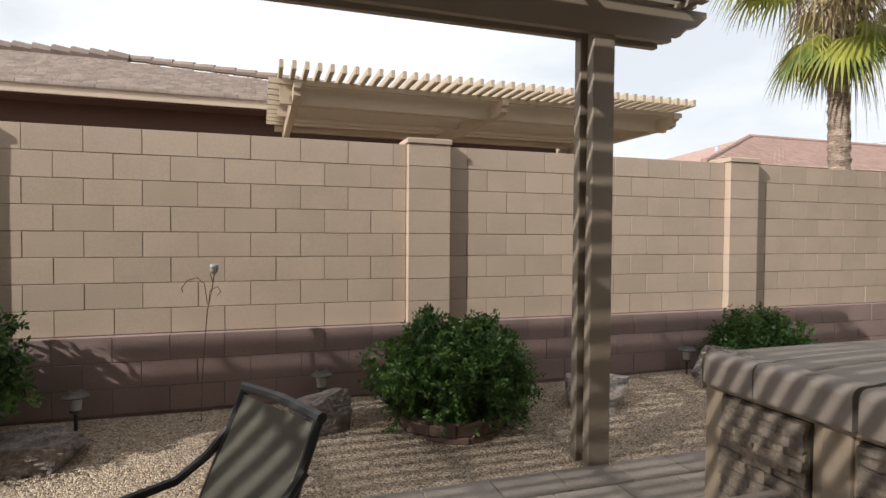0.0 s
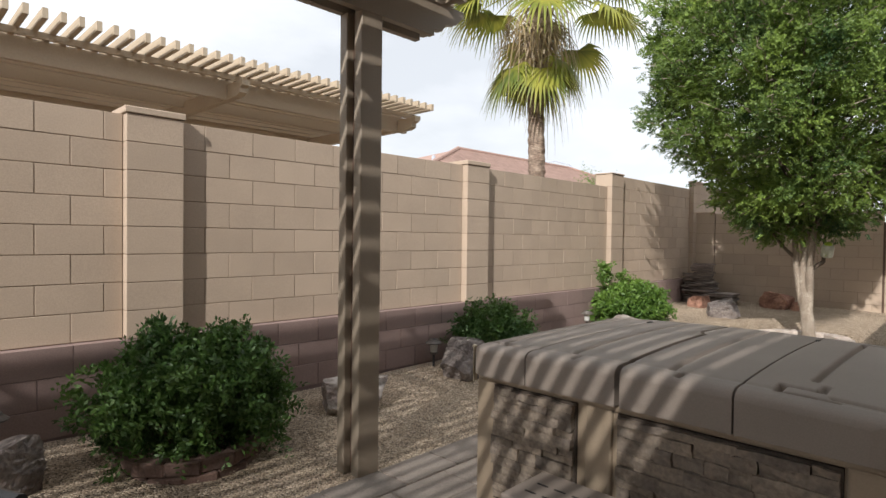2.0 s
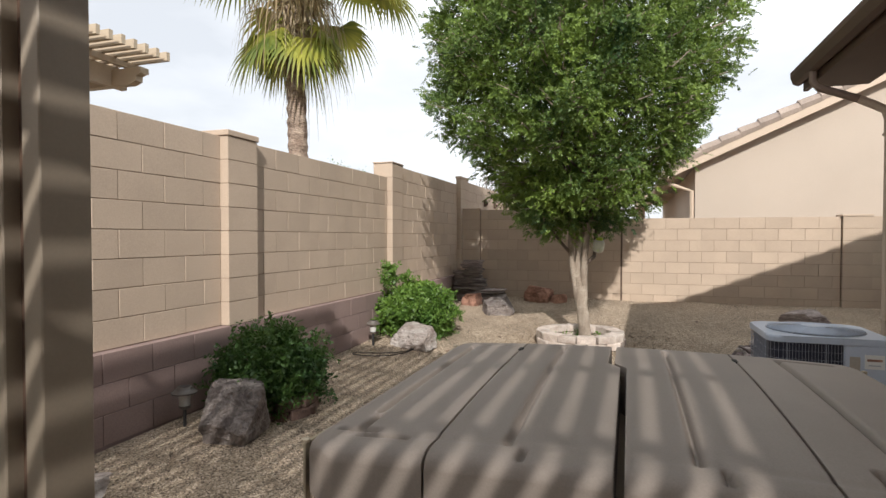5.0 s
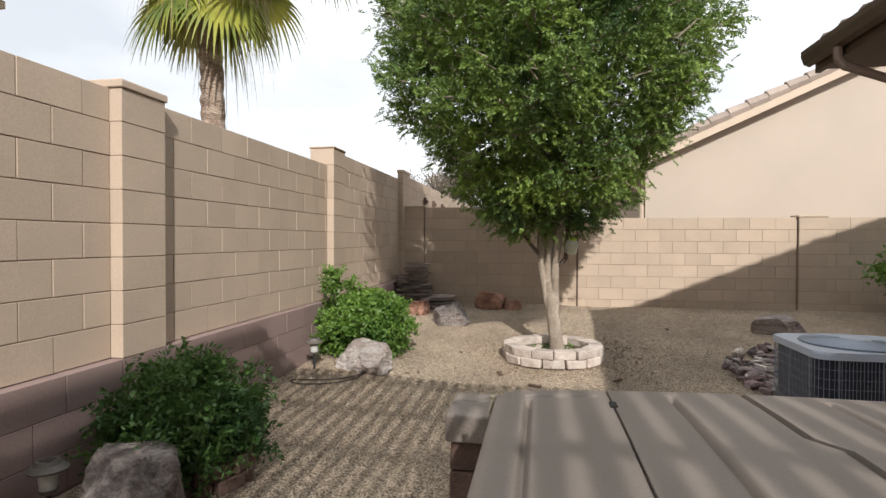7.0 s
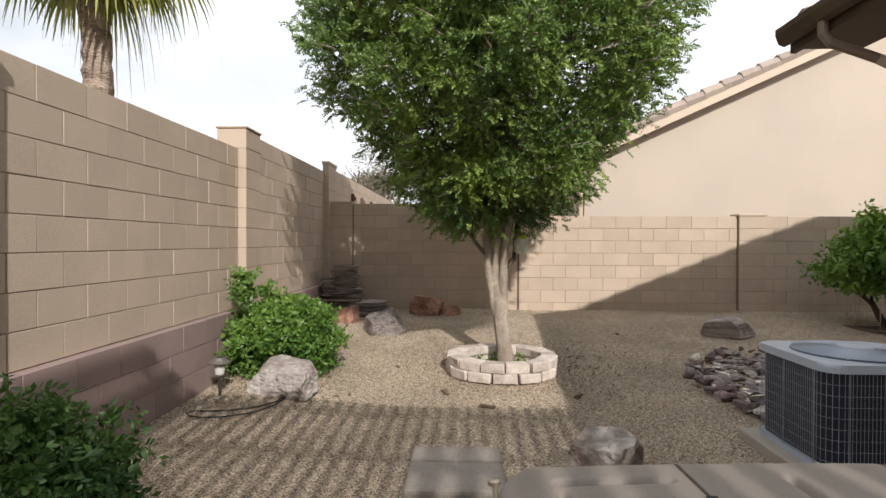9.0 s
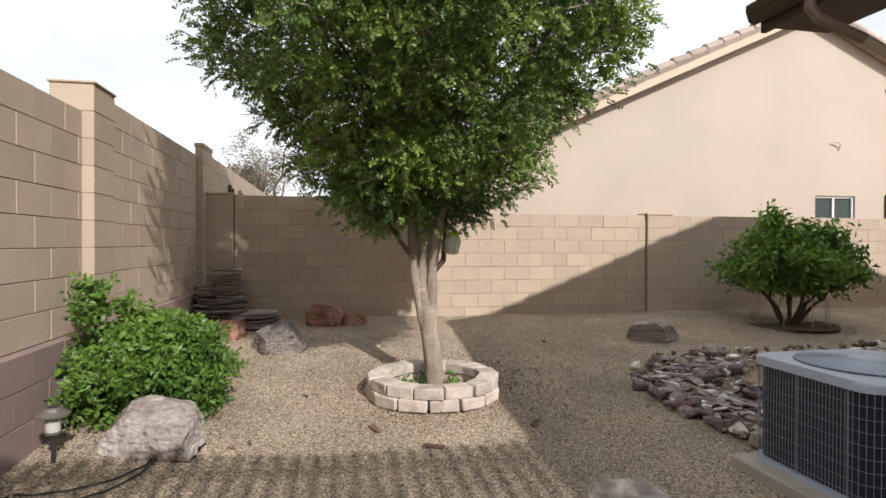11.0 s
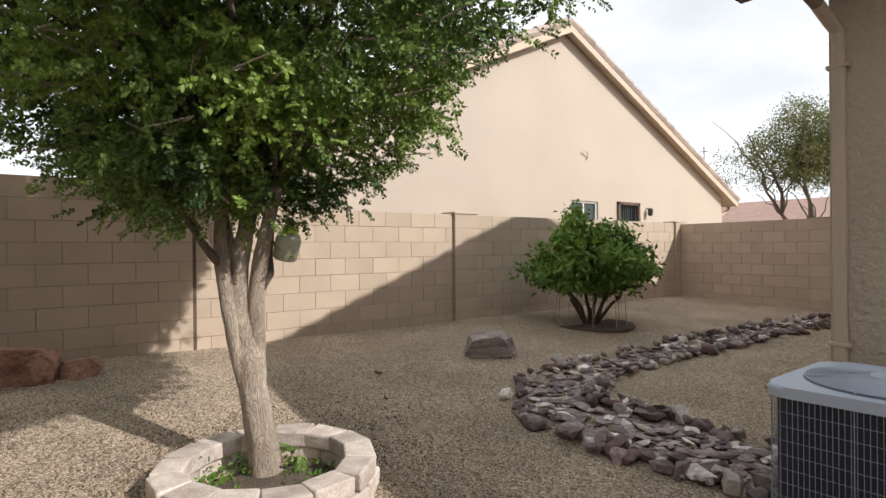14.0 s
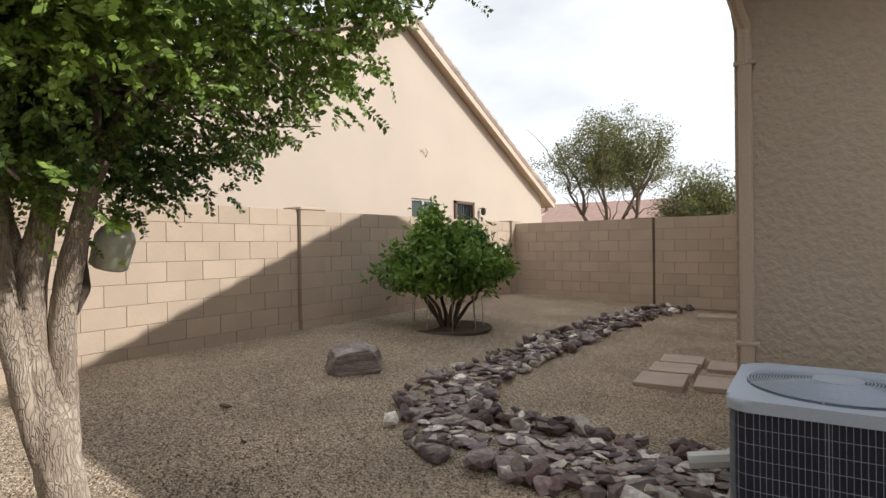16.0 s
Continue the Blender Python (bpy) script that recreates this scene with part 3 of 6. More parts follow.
    for k in range(9):
        part("porch_slat", boxed((X + 5.2 + k * 0.5, ya + 0.05, 2.6), (X + 5.28 + k * 0.5, ya + 2.2, 2.7)), M_LATTICE, t)
    part("hook", tubed([(X - 0.01, -6.95, 3.25), (X - 0.06, -6.95, 3.36), (X - 0.08, -6.85, 3.42), (X - 0.05, -6.75, 3.40)], 0.012, 6), M_TRIM, t)
    lamp = new("wall_lamp")
    lamp.parent = t
    part("lamp_body", lathe(bmesh.new(), [(0.03, 0), (0.06, 0.03), (0.07, 0.16), (0.03, 0.2)], 10, (X - 0.12, -9.38, 2.02)), M_BLACK, lamp)
    part("lamp_arm", boxed((X - 0.12, -9.39, 2.2), (X + 0.0, -9.37, 2.22)), M_BLACK, lamp)


def own_house():
    """The house that the camera walks beside."""
    X, Y = 7.18, -0.33
    t = thing("house", (0, 0, 0), "tan stucco house corner with brown eaves and gutter", "house")
    part("wall", boxed((-9, Y - 0.25, -0.2), (X, Y, 2.95)), M_STUCCO, t)
    part("side_wall", boxed((X - 0.25, -9.5, -0.2), (X, Y - 0.25, 2.95)), M_STUCCO, t)
    part("far_wall", boxed((-9, -9.75, -0.2), (X, -9.5, 2.95)), M_STUCCO, t)
    part("west_wall", boxed((-9.25, -9.75, -0.2), (-9, Y, 2.95)), M_STUCCO, t)
    s, ey, ez, rx = 0.40, 0.20, 3.00, 7.74
    ry = -4.9
    rz = ez + (ey - ry) * s
    g = bmesh.new()
    prism(g, [(Y - 0.02, 2.94), (ry, rz - 0.25), (-9.5, 2.94)], "x", X - 0.2, X)
    part("gable_wall", g, M_STUCCO, t)
    for sgn in (1, -1):
        e = ry + sgn * (ey - ry)
        so = bmesh.new()
        prism(so, [(ry, rz - 0.02), (e, ez - 0.02), (e, ez + 0.07), (ry, rz + 0.07)], "x", -9.6, rx - 0.03)
        part("roof_slab", so, M_TRIM_DARK, t)
        r = bmesh.new()
        prism(r, [(ry, rz - 0.12), (e, ez - 0.12), (e, ez + 0.09), (ry, rz + 0.09)], "x", rx - 0.03, rx + 0.015)
        part("rake_board", r, M_TRIM_DARK, t)
        gable_roof_tiles(t, -9.6, rx, ry, rz + 0.08, e, ez + 0.08, M_ROOF)
    part("fascia", boxed((-9.6, ey - 0.03, ez - 0.13), (rx, ey + 0.012, ez + 0.05)), M_TRIM_DARK, t)
    gu = bmesh.new()
    prism(gu, [(ey + 0.014, ez + 0.07), (ey + 0.014, ez - 0.05), (ey + 0.05, ez - 0.07), (ey + 0.10, ez - 0.05), (ey + 0.125, ez + 0.02), (ey + 0.125, ez + 0.07), (ey + 0.11, ez + 0.07), (ey + 0.11, ez + 0.0), (ey + 0.03, ez - 0.03), (ey + 0.03, ez + 0.07)], "x", -9.6, rx + 0.02)
    part("gutter", gu, M_TRIM_DARK, t, "dark brown rain gutter")
    part("soffit", boxed((-9.5, Y, ez - 0.11), (rx - 0.05, ey - 0.03, ez - 0.06)), M_TRIM_DARK, t)
    dx = 7.12
    ds = tubed([(dx + 0.12, ey + 0.06, ez - 0.06), (dx + 0.12, ey + 0.06, ez - 0.15), (dx + 0.10, ey + 0.02, ez - 0.22), (dx + 0.04, Y + 0.25, ez - 0.36)], 0.036, 10)
    part("gutter_outlet", ds, M_ELBOW, t, "brown gutter elbow")
    part("downspout_elbow", tubed([(dx + 0.04, Y + 0.25, ez - 0.36), (dx + 0.02, Y + 0.13, ez - 0.43), (dx, Y + 0.06, ez - 0.48), (dx, Y + 0.035, ez - 0.56), (dx, Y + 0.034, ez - 0.70)], 0.037, 10), M_TRIM, t)
    pipe = part("downspout", boxed((dx - 0.036, Y + 0.004, 0.12), (dx + 0.036, Y + 0.06, ez - 0.60), 0.012, 2), M_TRIM, t, "tan painted metal downspout")
    for z in (0.66, 2.31):
        part("strap", boxed((dx - 0.06, Y + 0.002, z - 0.012), (dx + 0.06, Y + 0.064, z + 0.012), 0.004), M_TRIM, pipe)
    part("spout_end", tubed([(dx, Y + 0.05, 0.20), (dx, Y + 0.06, 0.05), (dx + 0.10, Y + 0.16, 0.0), (dx + 0.30, Y + 0.22, -0.03)], 0.052, 8), M_WHITE, t, "pale plastic downspout extension")


def north_house():
    """The neighbour behind the north wall: dark brown walls, tiled hip roof, lattice patio cover."""
    t = thing("house", (0, 0, 0), "dark brown house with a tiled hip roof behind the wall", "house")
    part("wall", boxed((-14, 9.9, -0.2), (6.4, 10.1, 3.40)), M_BROWN_WALL, t)
    part("end_wall", boxed((6.2, 10.1, -0.2), (6.4, 18, 3.40)), M_BROWN_WALL, t)
    part("fascia", boxed((-14.5, 9.40, 3.36), (6.9, 9.45, 3.50)), M_TRIM, t)
    part("soffit", boxed((-14.5, 9.45, 3.34), (6.9, 9.9, 3.37)), M_BROWN_WALL, t)
    # hip roof in its main slopes
    slab = bmesh.new()
    v = [slab.verts.new(p) for p in ((-15, 9.4, 3.50), (7.0, 9.4, 3.50), (7.0, 19, 3.50), (-15, 19, 3.50), (-9, 12.6, 4.74), (-2.2, 12.6, 4.74))]
    for f in ((0, 1, 5, 4), (1, 2, 5), (2, 3, 4, 5), (3, 0, 4), (3, 2, 1, 0)):
        slab.faces.new([v[i] for i in f])
    part("roof_slab", slab, M_ROOF, t)
    vs, fs = [], []
    rows = 15
    for r in range(rows):
        u0, u1 = r / rows, (r + 1.15) / rows
        a0, b0 = -15 + 6 * (1 - u0), 7.0 - 9.2 * (1 - u0)
        for c in range(110):
            k = len(vs)
            xa, xb = a0 + (b0 - a0) * c / 110, a0 + (b0 - a0) * (c + 0.96) / 110
            ya, yb = 12.6 - 3.2 * u0, 12.6 - 3.2 * u1
            za, zb = 4.74 - 1.25 * u0, 4.74 - 1.25 * u1
            xm = (xa + xb) / 2
            vs += [(xa, ya, za + 0.02), (xm, ya, za + 0.027), (xb, ya, za + 0.02), (xa, yb, zb + 0.05), (xm, yb, zb + 0.058), (xb, yb, zb + 0.05), (xa, yb, zb), (xb, yb, zb)]
            fs += [(k, k + 3, k + 4, k + 1), (k + 1, k + 4, k + 5, k + 2), (k + 3, k + 6, k + 7, k + 4), (k + 4, k + 7, k + 5, k + 5)]
    fs = [f if f[2] != f[3] else (f[0], f[1], f[2], f[0]) for f in fs]
    tri = np.array([f[:3] for f in fs] + [(f[0], f[2], f[3]) for f in fs if len(set(f)) == 4])
    tiles = fast("roof_tiles", np.array(vs), tri, M_ROOF, t)
    tiles["kind"] = "stuff"
    for k in range(24):
        u0, u1 = k / 24, (k + 1.15) / 24
        a = Vector((7.0, 9.4, 3.53)).lerp(Vector((-2.2, 12.6, 4.78)), 1 - u0)
        b = Vector((7.0, 9.4, 3.53)).lerp(Vector((-2.2, 12.6, 4.78)), 1 - u1)
        part("hip_tile", tubed([a + Vector((0, 0, 0.04)), b + Vector((0, 0, 0.06))], [0.065, 0.075], 8), M_ROOF, t)
    for k in range(22):
        part("ridge_tile", tubed([(-2.2 - k * 0.31, 12.6, 4.79), (-2.2 - (k + 1.12) * 0.31, 12.6, 4.83)], [0.11, 0.13], 8), M_ROOF, t)
    # lattice patio cover
    p = thing("patio_cover", (0, 0, 0), "beige lattice patio cover of the house behind", "pergola")
    zt = 3.10
    part("beam", boxed((0.42, 6.75, zt - 0.22), (5.60, 6.82, zt - 0.03)), M_LATTICE, p)
    part("rear_beam", boxed((0.42, 9.1, zt - 0.12), (5.60, 9.17, zt - 0.03)), M_LATTICE, p)
    part("ledger", boxed((0.42, 7.95, zt - 0.12), (5.60, 8.01, zt - 0.03)), M_LATTICE, p)
    for k in range(41):
        x = 0.40 + k * 0.1295
        part("lattice_slat", boxed((x, 6.22, zt + 0.03), (x + 0.042, 9.3, zt + 0.115)), M_LATTICE, p)
    for k in range(10):
        y = 6.62 + k * 0.27
        part("purlin", boxed((0.30, y, zt - 0.03), (5.75, y + 0.045, zt + 0.028)), M_LATTICE, p)
    for x in (0.55, 2.95, 5.42):
        r = bmesh.new()
        prism(r, [(6.38, zt - 0.06), (6.38, zt - 0.12), (6.44, zt - 0.14), (6.44, zt - 0.19), (6.52, zt - 0.22), (9.5, zt - 0.22), (9.5, zt - 0.06)], "x", x, x + 0.08)
        part("rafter", r, M_LATTICE, p)
        part("post", boxed((x, 9.0, -0.1), (x + 0.09, 9.09, zt - 0.12)), M_LATTICE, p)


def far_houses():
    for x, y, w, d, z, r, label in ((20.4, 22, 30, 10, 4.9, 2.55, "distant house with a red tiled hip roof"),):
        t = thing("distant_house", (0, 0, 0), label, "house")
        part("wall", boxed((x, y, -0.2), (x + w, y + d, z)), M_STUCCO_FAR, t)
        b = bmesh.new()
        o = 0.5
        v = [b.verts.new(p) for p in ((x - o, y - o, z), (x + w + o, y - o, z), (x + w + o, y + d + o, z), (x - o, y + d + o, z), (x + d * 0.80, y + d / 2, z + r), (x + w - d * 0.80, y + d / 2, z + r))]
        for f in ((0, 1, 5, 4), (1, 2, 5), (2, 3, 4, 5), (3, 0, 4), (3, 2, 1, 0)):
            b.faces.new([v[i] for i in f])
        part("roof", b, M_ROOF_RED, t)
        vs, fs = [], []
        rows, cols = 14, int(w / 0.33)
        for q in range(rows):
            u0, u1 = q / rows, (q + 1.1) / rows
            for c in range(cols):
                a0, b0 = x - o + (d * 0.80 + o) * (1 - u0), x + w + o - (d * 0.80 + o) * (1 - u0)
                xa, xb = a0 + (b0 - a0) * c / cols, a0 + (b0 - a0) * (c + 0.95) / cols
                k = len(vs)
                ya, yb = y - o + (d / 2 + o) * (1 - u0), y - o + (d / 2 + o) * (1 - u1)
                za, zb = z + r * (1 - u0), z + r * (1 - u1)
                vs += [(xa, ya, za + 0.02), ((xa + xb) / 2, ya, za + 0.05), (xb, ya, za + 0.02), (xa, yb, zb + 0.06), ((xa + xb) / 2, yb, zb + 0.09), (xb, yb, zb + 0.06)]
                fs += [(k, k + 3, k + 4, k + 1), (k + 1, k + 4, k + 5, k + 2)]
        tiles = fast("roof_tiles", np.array(vs), np.array(fs), M_ROOF_RED, t)
        tiles["kind"] = "stuff"
        for a, e in (((x - o, y - o, z), (x + d * 0.80, y + d / 2, z + r)), ((x + w + o, y - o, z), (x + w - d * 0.80, y + d / 2, z + r)), ((x + d * 0.80, y + d / 2, z + r), (x + w - d * 0.80, y + d / 2, z + r))):
            part("ridge_cap", tubed([Vector(a) + Vector((0, 0, 0.06)), Vector(e) + Vector((0, 0, 0.08))], 0.13, 8), M_ROOF_RED, t)
    # vent pipe on the farther roof
    part("vent_pipe", tubed([(22.6, 23.5, 5.2), (22.6, 23.5, 6.05)], 0.10, 8), M_METAL_GREY, t)
    # low roof to the south-east
    t = thing("distant_house", (0, 0, 0), "distant house with a pale tiled roof beyond the side yard", "house")
    b = bmesh.new()
    v = [b.verts.new(p) for p in ((8, -33, 2.4), (30, -33, 2.4), (30, -43, 2.4), (8, -43, 2.4), (13, -38, 4.3), (25, -38, 4.3))]
    for f in ((0, 4, 5, 1), (1, 5, 2), (2, 5, 4, 3), (3, 4, 0), (0, 1, 2, 3)):
        b.faces.new([v[i] for i in f])
    part("roof", b, M_ROOF_RED, t)
    part("wall", boxed((8.5, -42.5, -0.2), (29.5, -33.5, 2.4)), M_STUCCO_FAR, t)


side_house()
own_house()
north_house()
far_houses()


# ---- patio cover, patio ----
def pergola():
    t = thing("patio_cover", (0, 0, 0), "taupe aluminium lattice patio cover on square posts", "pergola")
    zb, x1, yb = 2.79, 3.22, 3.58
    out = [(x1 - 0.28, zb), (x1 - 0.28, zb + 0.045), (x1 - 0.2, zb + 0.05), (x1 - 0.17, zb + 0.1), (x1 - 0.06, zb + 0.13), (x1 + 0.02, zb + 0.2), (x1 + 0.02, zb + 0.24), (-4.55, zb + 0.24), (-4.55, zb)]
    for y in (yb - 0.09, yb + 0.055):
        b = bmesh.new()
        prism(b, out, "y", y, y + 0.05)
        part("beam", b, M_ALU, t)
    for k in range(9):
        x = -3.85 + k * 0.86
        r = bmesh.new()
        prism(r, [(-0.2, zb + 0.245), (-0.2, zb + 0.298), (yb + 0.16, zb + 0.298), (yb + 0.16, zb + 0.28), (yb + 0.12, zb + 0.27), (yb + 0.10, zb + 0.255), (yb + 0.08, zb + 0.245)], "x", x, x + 0.05)
        part("rafter", r, M_ALU, t)
    for k in range(29):
        y = 0.26 + k * 0.1225
        part("lattice_slat", boxed((-4.5, y, zb + 0.30), (x1 + 0.0, y + 0.070, zb + 0.350)), M_ALU, t)
    post = new("post")
    post.parent = t
    px, py = 2.29, 3.50
    part("post_tube", boxed((px + 0.035, py + 0.0, -0.14), (px + 0.20, py + 0.075, zb + 0.24), 0.004), M_ALU, post)
    part("post_tube_rear", boxed((px, py + 0.105, -0.14), (px + 0.165, py + 0.18, zb), 0.004), M_ALU, post)
    part("post_web", boxed((px + 0.05, py + 0.075, -0.14), (px + 0.16, py + 0.105, zb)), M_TRIM_DARK, post)
    p2 = new("post")
    p2.parent = t
    part("post_tube", boxed((-3.2, py, -0.14), (-3.03, py + 0.18, zb), 0.004), M_ALU, p2)


def patio():
    t = thing("patio_paving", (0, 0, 0), "grey concrete pavers edging the patio", "paving", kind="structure")
    part("bed", boxed((-7, -0.33, -0.3), (4.9, 3.50, -0.158)), M_CONCRETE, t)
    for row in range(13):
        y1 = 3.52 - row * 0.30
        x = -2.0 - (0.15 if row % 2 else 0)
        while x < 4.8:
            ln = 0.45
            if y1 > 0.2:
                ob = new("paver", block_mesh_paver(ln))
                ob.parent = t
                ob.location = (x, y1 - 0.30, -0.160 + 0.002 * ((row * 3 + int(x * 7)) % 3))
            x += ln


PAVERS = {}


def block_mesh_paver(length):
    if length not in PAVERS:
        me = bpy.data.meshes.new("paver")
        bm = boxed((0.004, 0.004, 0), (length - 0.004, 0.296, 0.028), 0.006)
        bm.to_mesh(me)
        bm.free()
        me.materials.append(M_PAVER)
        PAVERS[length] = me
    return PAVERS[length]


pergola()
patio()


# ---- hot tub ----
def hot_tub():
    X0, X1, Y0, Y1 = 2.60, 4.28, 0.87, 2.79     # cabinet
    t = thing("hot_tub", (0, 0, 0), "closed taupe hot tub with stone-look side panels", "hot tub")
    part("cabinet", boxed((X0 + 0.05, Y0 + 0.05, -0.13), (X1 - 0.05, Y1 - 0.05, 0.62), 0.03, 2), M_SPA_SIDE, t)
    part("trim_band", boxed((X0 + 0.02, Y0 + 0.02, 0.585), (X1 - 0.02, Y1 - 0.02, 0.612), 0.008, 2), M_SPA_SIDE, t)
    for y in (Y0 + 0.10, 2.02, Y1 - 0.075):
        part("corner_panel", boxed((X0 + 0.03, y - 0.07, -0.13), (X0 + 0.06, y + 0.07, 0.585), 0.012, 2), M_SPA_SIDE, t)
    # lid in four leaves along y, with a wide split in the middle and moulded grooves
    cuts = [Y0 - 0.03, 1.405, 1.905, 2.41, Y1 + 0.03]
    along_x = [(2.20, 2.71, 4.18), (2.15, 2.62, 2.68), (1.70, 2.71, 4.18), (1.64, 2.62, 2.68), (2.69, 2.92, 4.13), (1.20, 2.95, 4.20), (1.15, 2.79, 2.88), (1.28, 2.69, 2.79), (2.68, 2.74, 2.88)]
    along_y = [(2.79, 1.15, 1.28), (2.735, 0.89, 1.10), (2.735, 2.62, 2.74), (4.20, 0.98, 1.20), (4.18, 2.46, 2.69)]
    slots = [(2.688, 1.07, 1.27), (2.688, 2.49, 2.67)]

    def soft(v, lo, hi):
        return max(0.0, min(1.0, (v - lo) / 0.02, (hi - v) / 0.02))

    def inset(x):
        """How far the rounded corners draw the ends of the lid in."""
        d = max(0.0, 0.13 - min(x - X0 + 0.03, X1 + 0.03 - x))
        return 0.13 - math.sqrt(max(0.0, 0.13 ** 2 - d ** 2))

    def height(x, y):
        c = inset(x)
        ex = min((x - X0 + 0.03) / 0.055, (X1 + 0.03 - x) / 0.055, 1.0)
        ey = min((y - Y0 + 0.03 - c) / 0.055, (Y1 + 0.03 - c - y) / 0.055, 1.0)
        u = max(0.0, min(ex, ey))
        crown = 0.060 * (1 - ((y - 1.80) / 1.06) ** 2) * (1 - 0.5 * ((x - 3.44) / 0.87) ** 2)
        z = 0.735 + 0.04 * math.sqrt(1 - (1 - u) ** 2) + crown
        lip = abs(x - (X0 + 0.10)) if 0.9 < y < 2.7 else 1.0
        z -= 0.004 * math.exp(-(lip / 0.02) ** 2)
        for gy, a, b in along_x:
            z -= 0.032 * soft(x, a - 0.02, b + 0.02) * math.exp(-((y - gy) / 0.011) ** 2)
        for gx, a, b in along_y:
            z -= 0.030 * soft(y, a - 0.02, b + 0.02) * math.exp(-((x - gx) / 0.011) ** 2)
        for gx, a, b in slots:
            z -= 0.05 * soft(y, a, b) * math.exp(-((x - gx) / 0.012) ** 4)
        return z
    for i in range(4):
        gaps = (0, 0.004, 0.013, 0.004, 0)

        def seam(k, x):
            """The middle split steps aside near its far end, like a jigsaw."""
            return cuts[k] + (inset(x) if k == 0 else -inset(x) if k == 4 else 0.0) + (0.052 * max(0.0, min(1.0, (x - 3.66) / 0.09)) - 0.008 if k == 2 else 0.0)
        lid = bmesh.new()
        n, m = 230, 84
        grid = {}
        for p in range(n + 1):
            for q in range(m + 1):
                x = X0 - 0.03 + (X1 - X0 + 0.06) * p / n
                a, b = seam(i, x) + gaps[i], seam(i + 1, x) - gaps[i + 1]
                y = a + (b - a) * q / m
                grid[p, q] = lid.verts.new((x, y, height(x, y)))
        for p in range(n):
            for q in range(m):
                lid.faces.new((grid[p, q], grid[p + 1, q], grid[p + 1, q + 1], grid[p, q + 1]))
        edge = [grid[p, 0] for p in range(n + 1)] + [grid[n, q] for q in range(1, m + 1)] + [grid[p, m] for p in range(n - 1, -1, -1)] + [grid[0, q] for q in range(m - 1, 0, -1)]
        low = [lid.verts.new((v.co.x, v.co.y, 0.622)) for v in edge]
        for k in range(len(edge)):
            r = (k + 1) % len(edge)
            lid.faces.new((edge[k], low[k], low[r], edge[r]))
        lid.faces.new(low)
        bmesh.ops.recalc_face_normals(lid, faces=lid.faces[:])
        leaf = part("lid_panel", lid, M_SPA, t, "moulded taupe lid panel")
        leaf.data.polygons.foreach_set("use_smooth", [p.normal.z > 0.2 for p in leaf.data.polygons])
    # near-black blocks on the outer seams draw the shade of a gap
    for x, y in ((4.05, 1.405), (4.05, 2.41)):
        part("seam_plug", boxed((x - 0.03, y - 0.012, 0.80), (x + 0.03, y + 0.012, height(x, y - 0.03) + 0.004), 0.003), M_GAP_SHADE, t)
    # stone-look panels on the side that faces west, in ragged courses
    rnd = random.Random(4)
    for y0, y1 in ((2.14, 2.66), (1.05, 1.92)):
        pan = new("stone_panel")
        pan.parent = t
        part("panel_frame", boxed((X0 + 0.030, y0, -0.06), (X0 + 0.055, y1, 0.575)), M_STACK_DARK, pan)
        z = -0.045
        while z < 0.55:
            h = min(rnd.choice((0.035, 0.045, 0.055, 0.065)), 0.565 - z)
            y = y0 + 0.008
            while y < y1 - 0.02:
                w = min(rnd.uniform(0.07, 0.30), y1 - 0.008 - y)
                if y1 - 0.008 - y - w < 0.04:
                    w = y1 - 0.008 - y
                out = rnd.uniform(-0.012, 0.016)
                b = boxed((X0 + out, y + 0.001, z + 0.001), (X0 + 0.05, y + w - 0.001, z + h - 0.001))
                bmesh.ops.subdivide_edges(b, edges=b.edges[:], cuts=2, use_grid_fill=True)
                for v in b.verts:
                    k = 0.010 * Vector(noise.noise_vector(Vector((0, v.co.y * 22 + out * 900, v.co.z * 30))))
                    v.co += Vector((k.x if v.co.x < X0 + 0.03 else 0, k.y * 0.7, k.z * 0.9))
                part("ledge_stone", b, M_STACK, pan)
                y += w
            z += h
    # lid brackets at both ends
    for y in (Y1 + 0.035, Y0 - 0.035):
        for x in (X0 + 0.05, X1 - 0.05):
            s = 1 if x < 3.4 else -1
            br = new("lid_bracket")
            br.parent = t
            part("arm", boxed((min(x, x + s * 0.16), y - 0.004, 0.735), (max(x, x + s * 0.16), y + 0.004, 0.755)), M_BRASS, br)
            part("upright", boxed((x - 0.014, y - 0.008, 0.56), (x + 0.014, y + 0.0, 0.76)), M_BRASS, br)
            part("bolt", lathe(bmesh.new(), [(0.014, 0), (0.014, 0.01), (0.006, 0.014)], 8, (x, y, 0.757)), M_BRASS, br)


def pier(at, w, d, h, label):
    """A short pier of rough blocks under a smooth cap."""
    t = thing("block_pier", at, label, "pier")
    rnd = random.Random(int(at[1] * 100))
    rows = int((h - 0.13) / 0.14)
    for r in range(rows):
        z = r * (h - 0.13) / rows
        b = boxed((0.02 + rnd.uniform(0, 0.02), 0.02, z), (w - 0.02, d - 0.02, z + (h - 0.13) / rows - 0.006), 0.008)
        for v in b.verts:
            v.co += 0.008 * Vector(noise.noise_vector(v.co * 9.0))
        part("stone", b, M_BRICK, t)
    part("cap", boxed((0, 0, h - 0.13), (w * 0.62, d, h), 0.012, 2), M_PAVER, t)
    part("cap", boxed((w * 0.62 + 0.006, 0, h - 0.13), (w, d, h), 0.012, 2), M_PAVER, t)


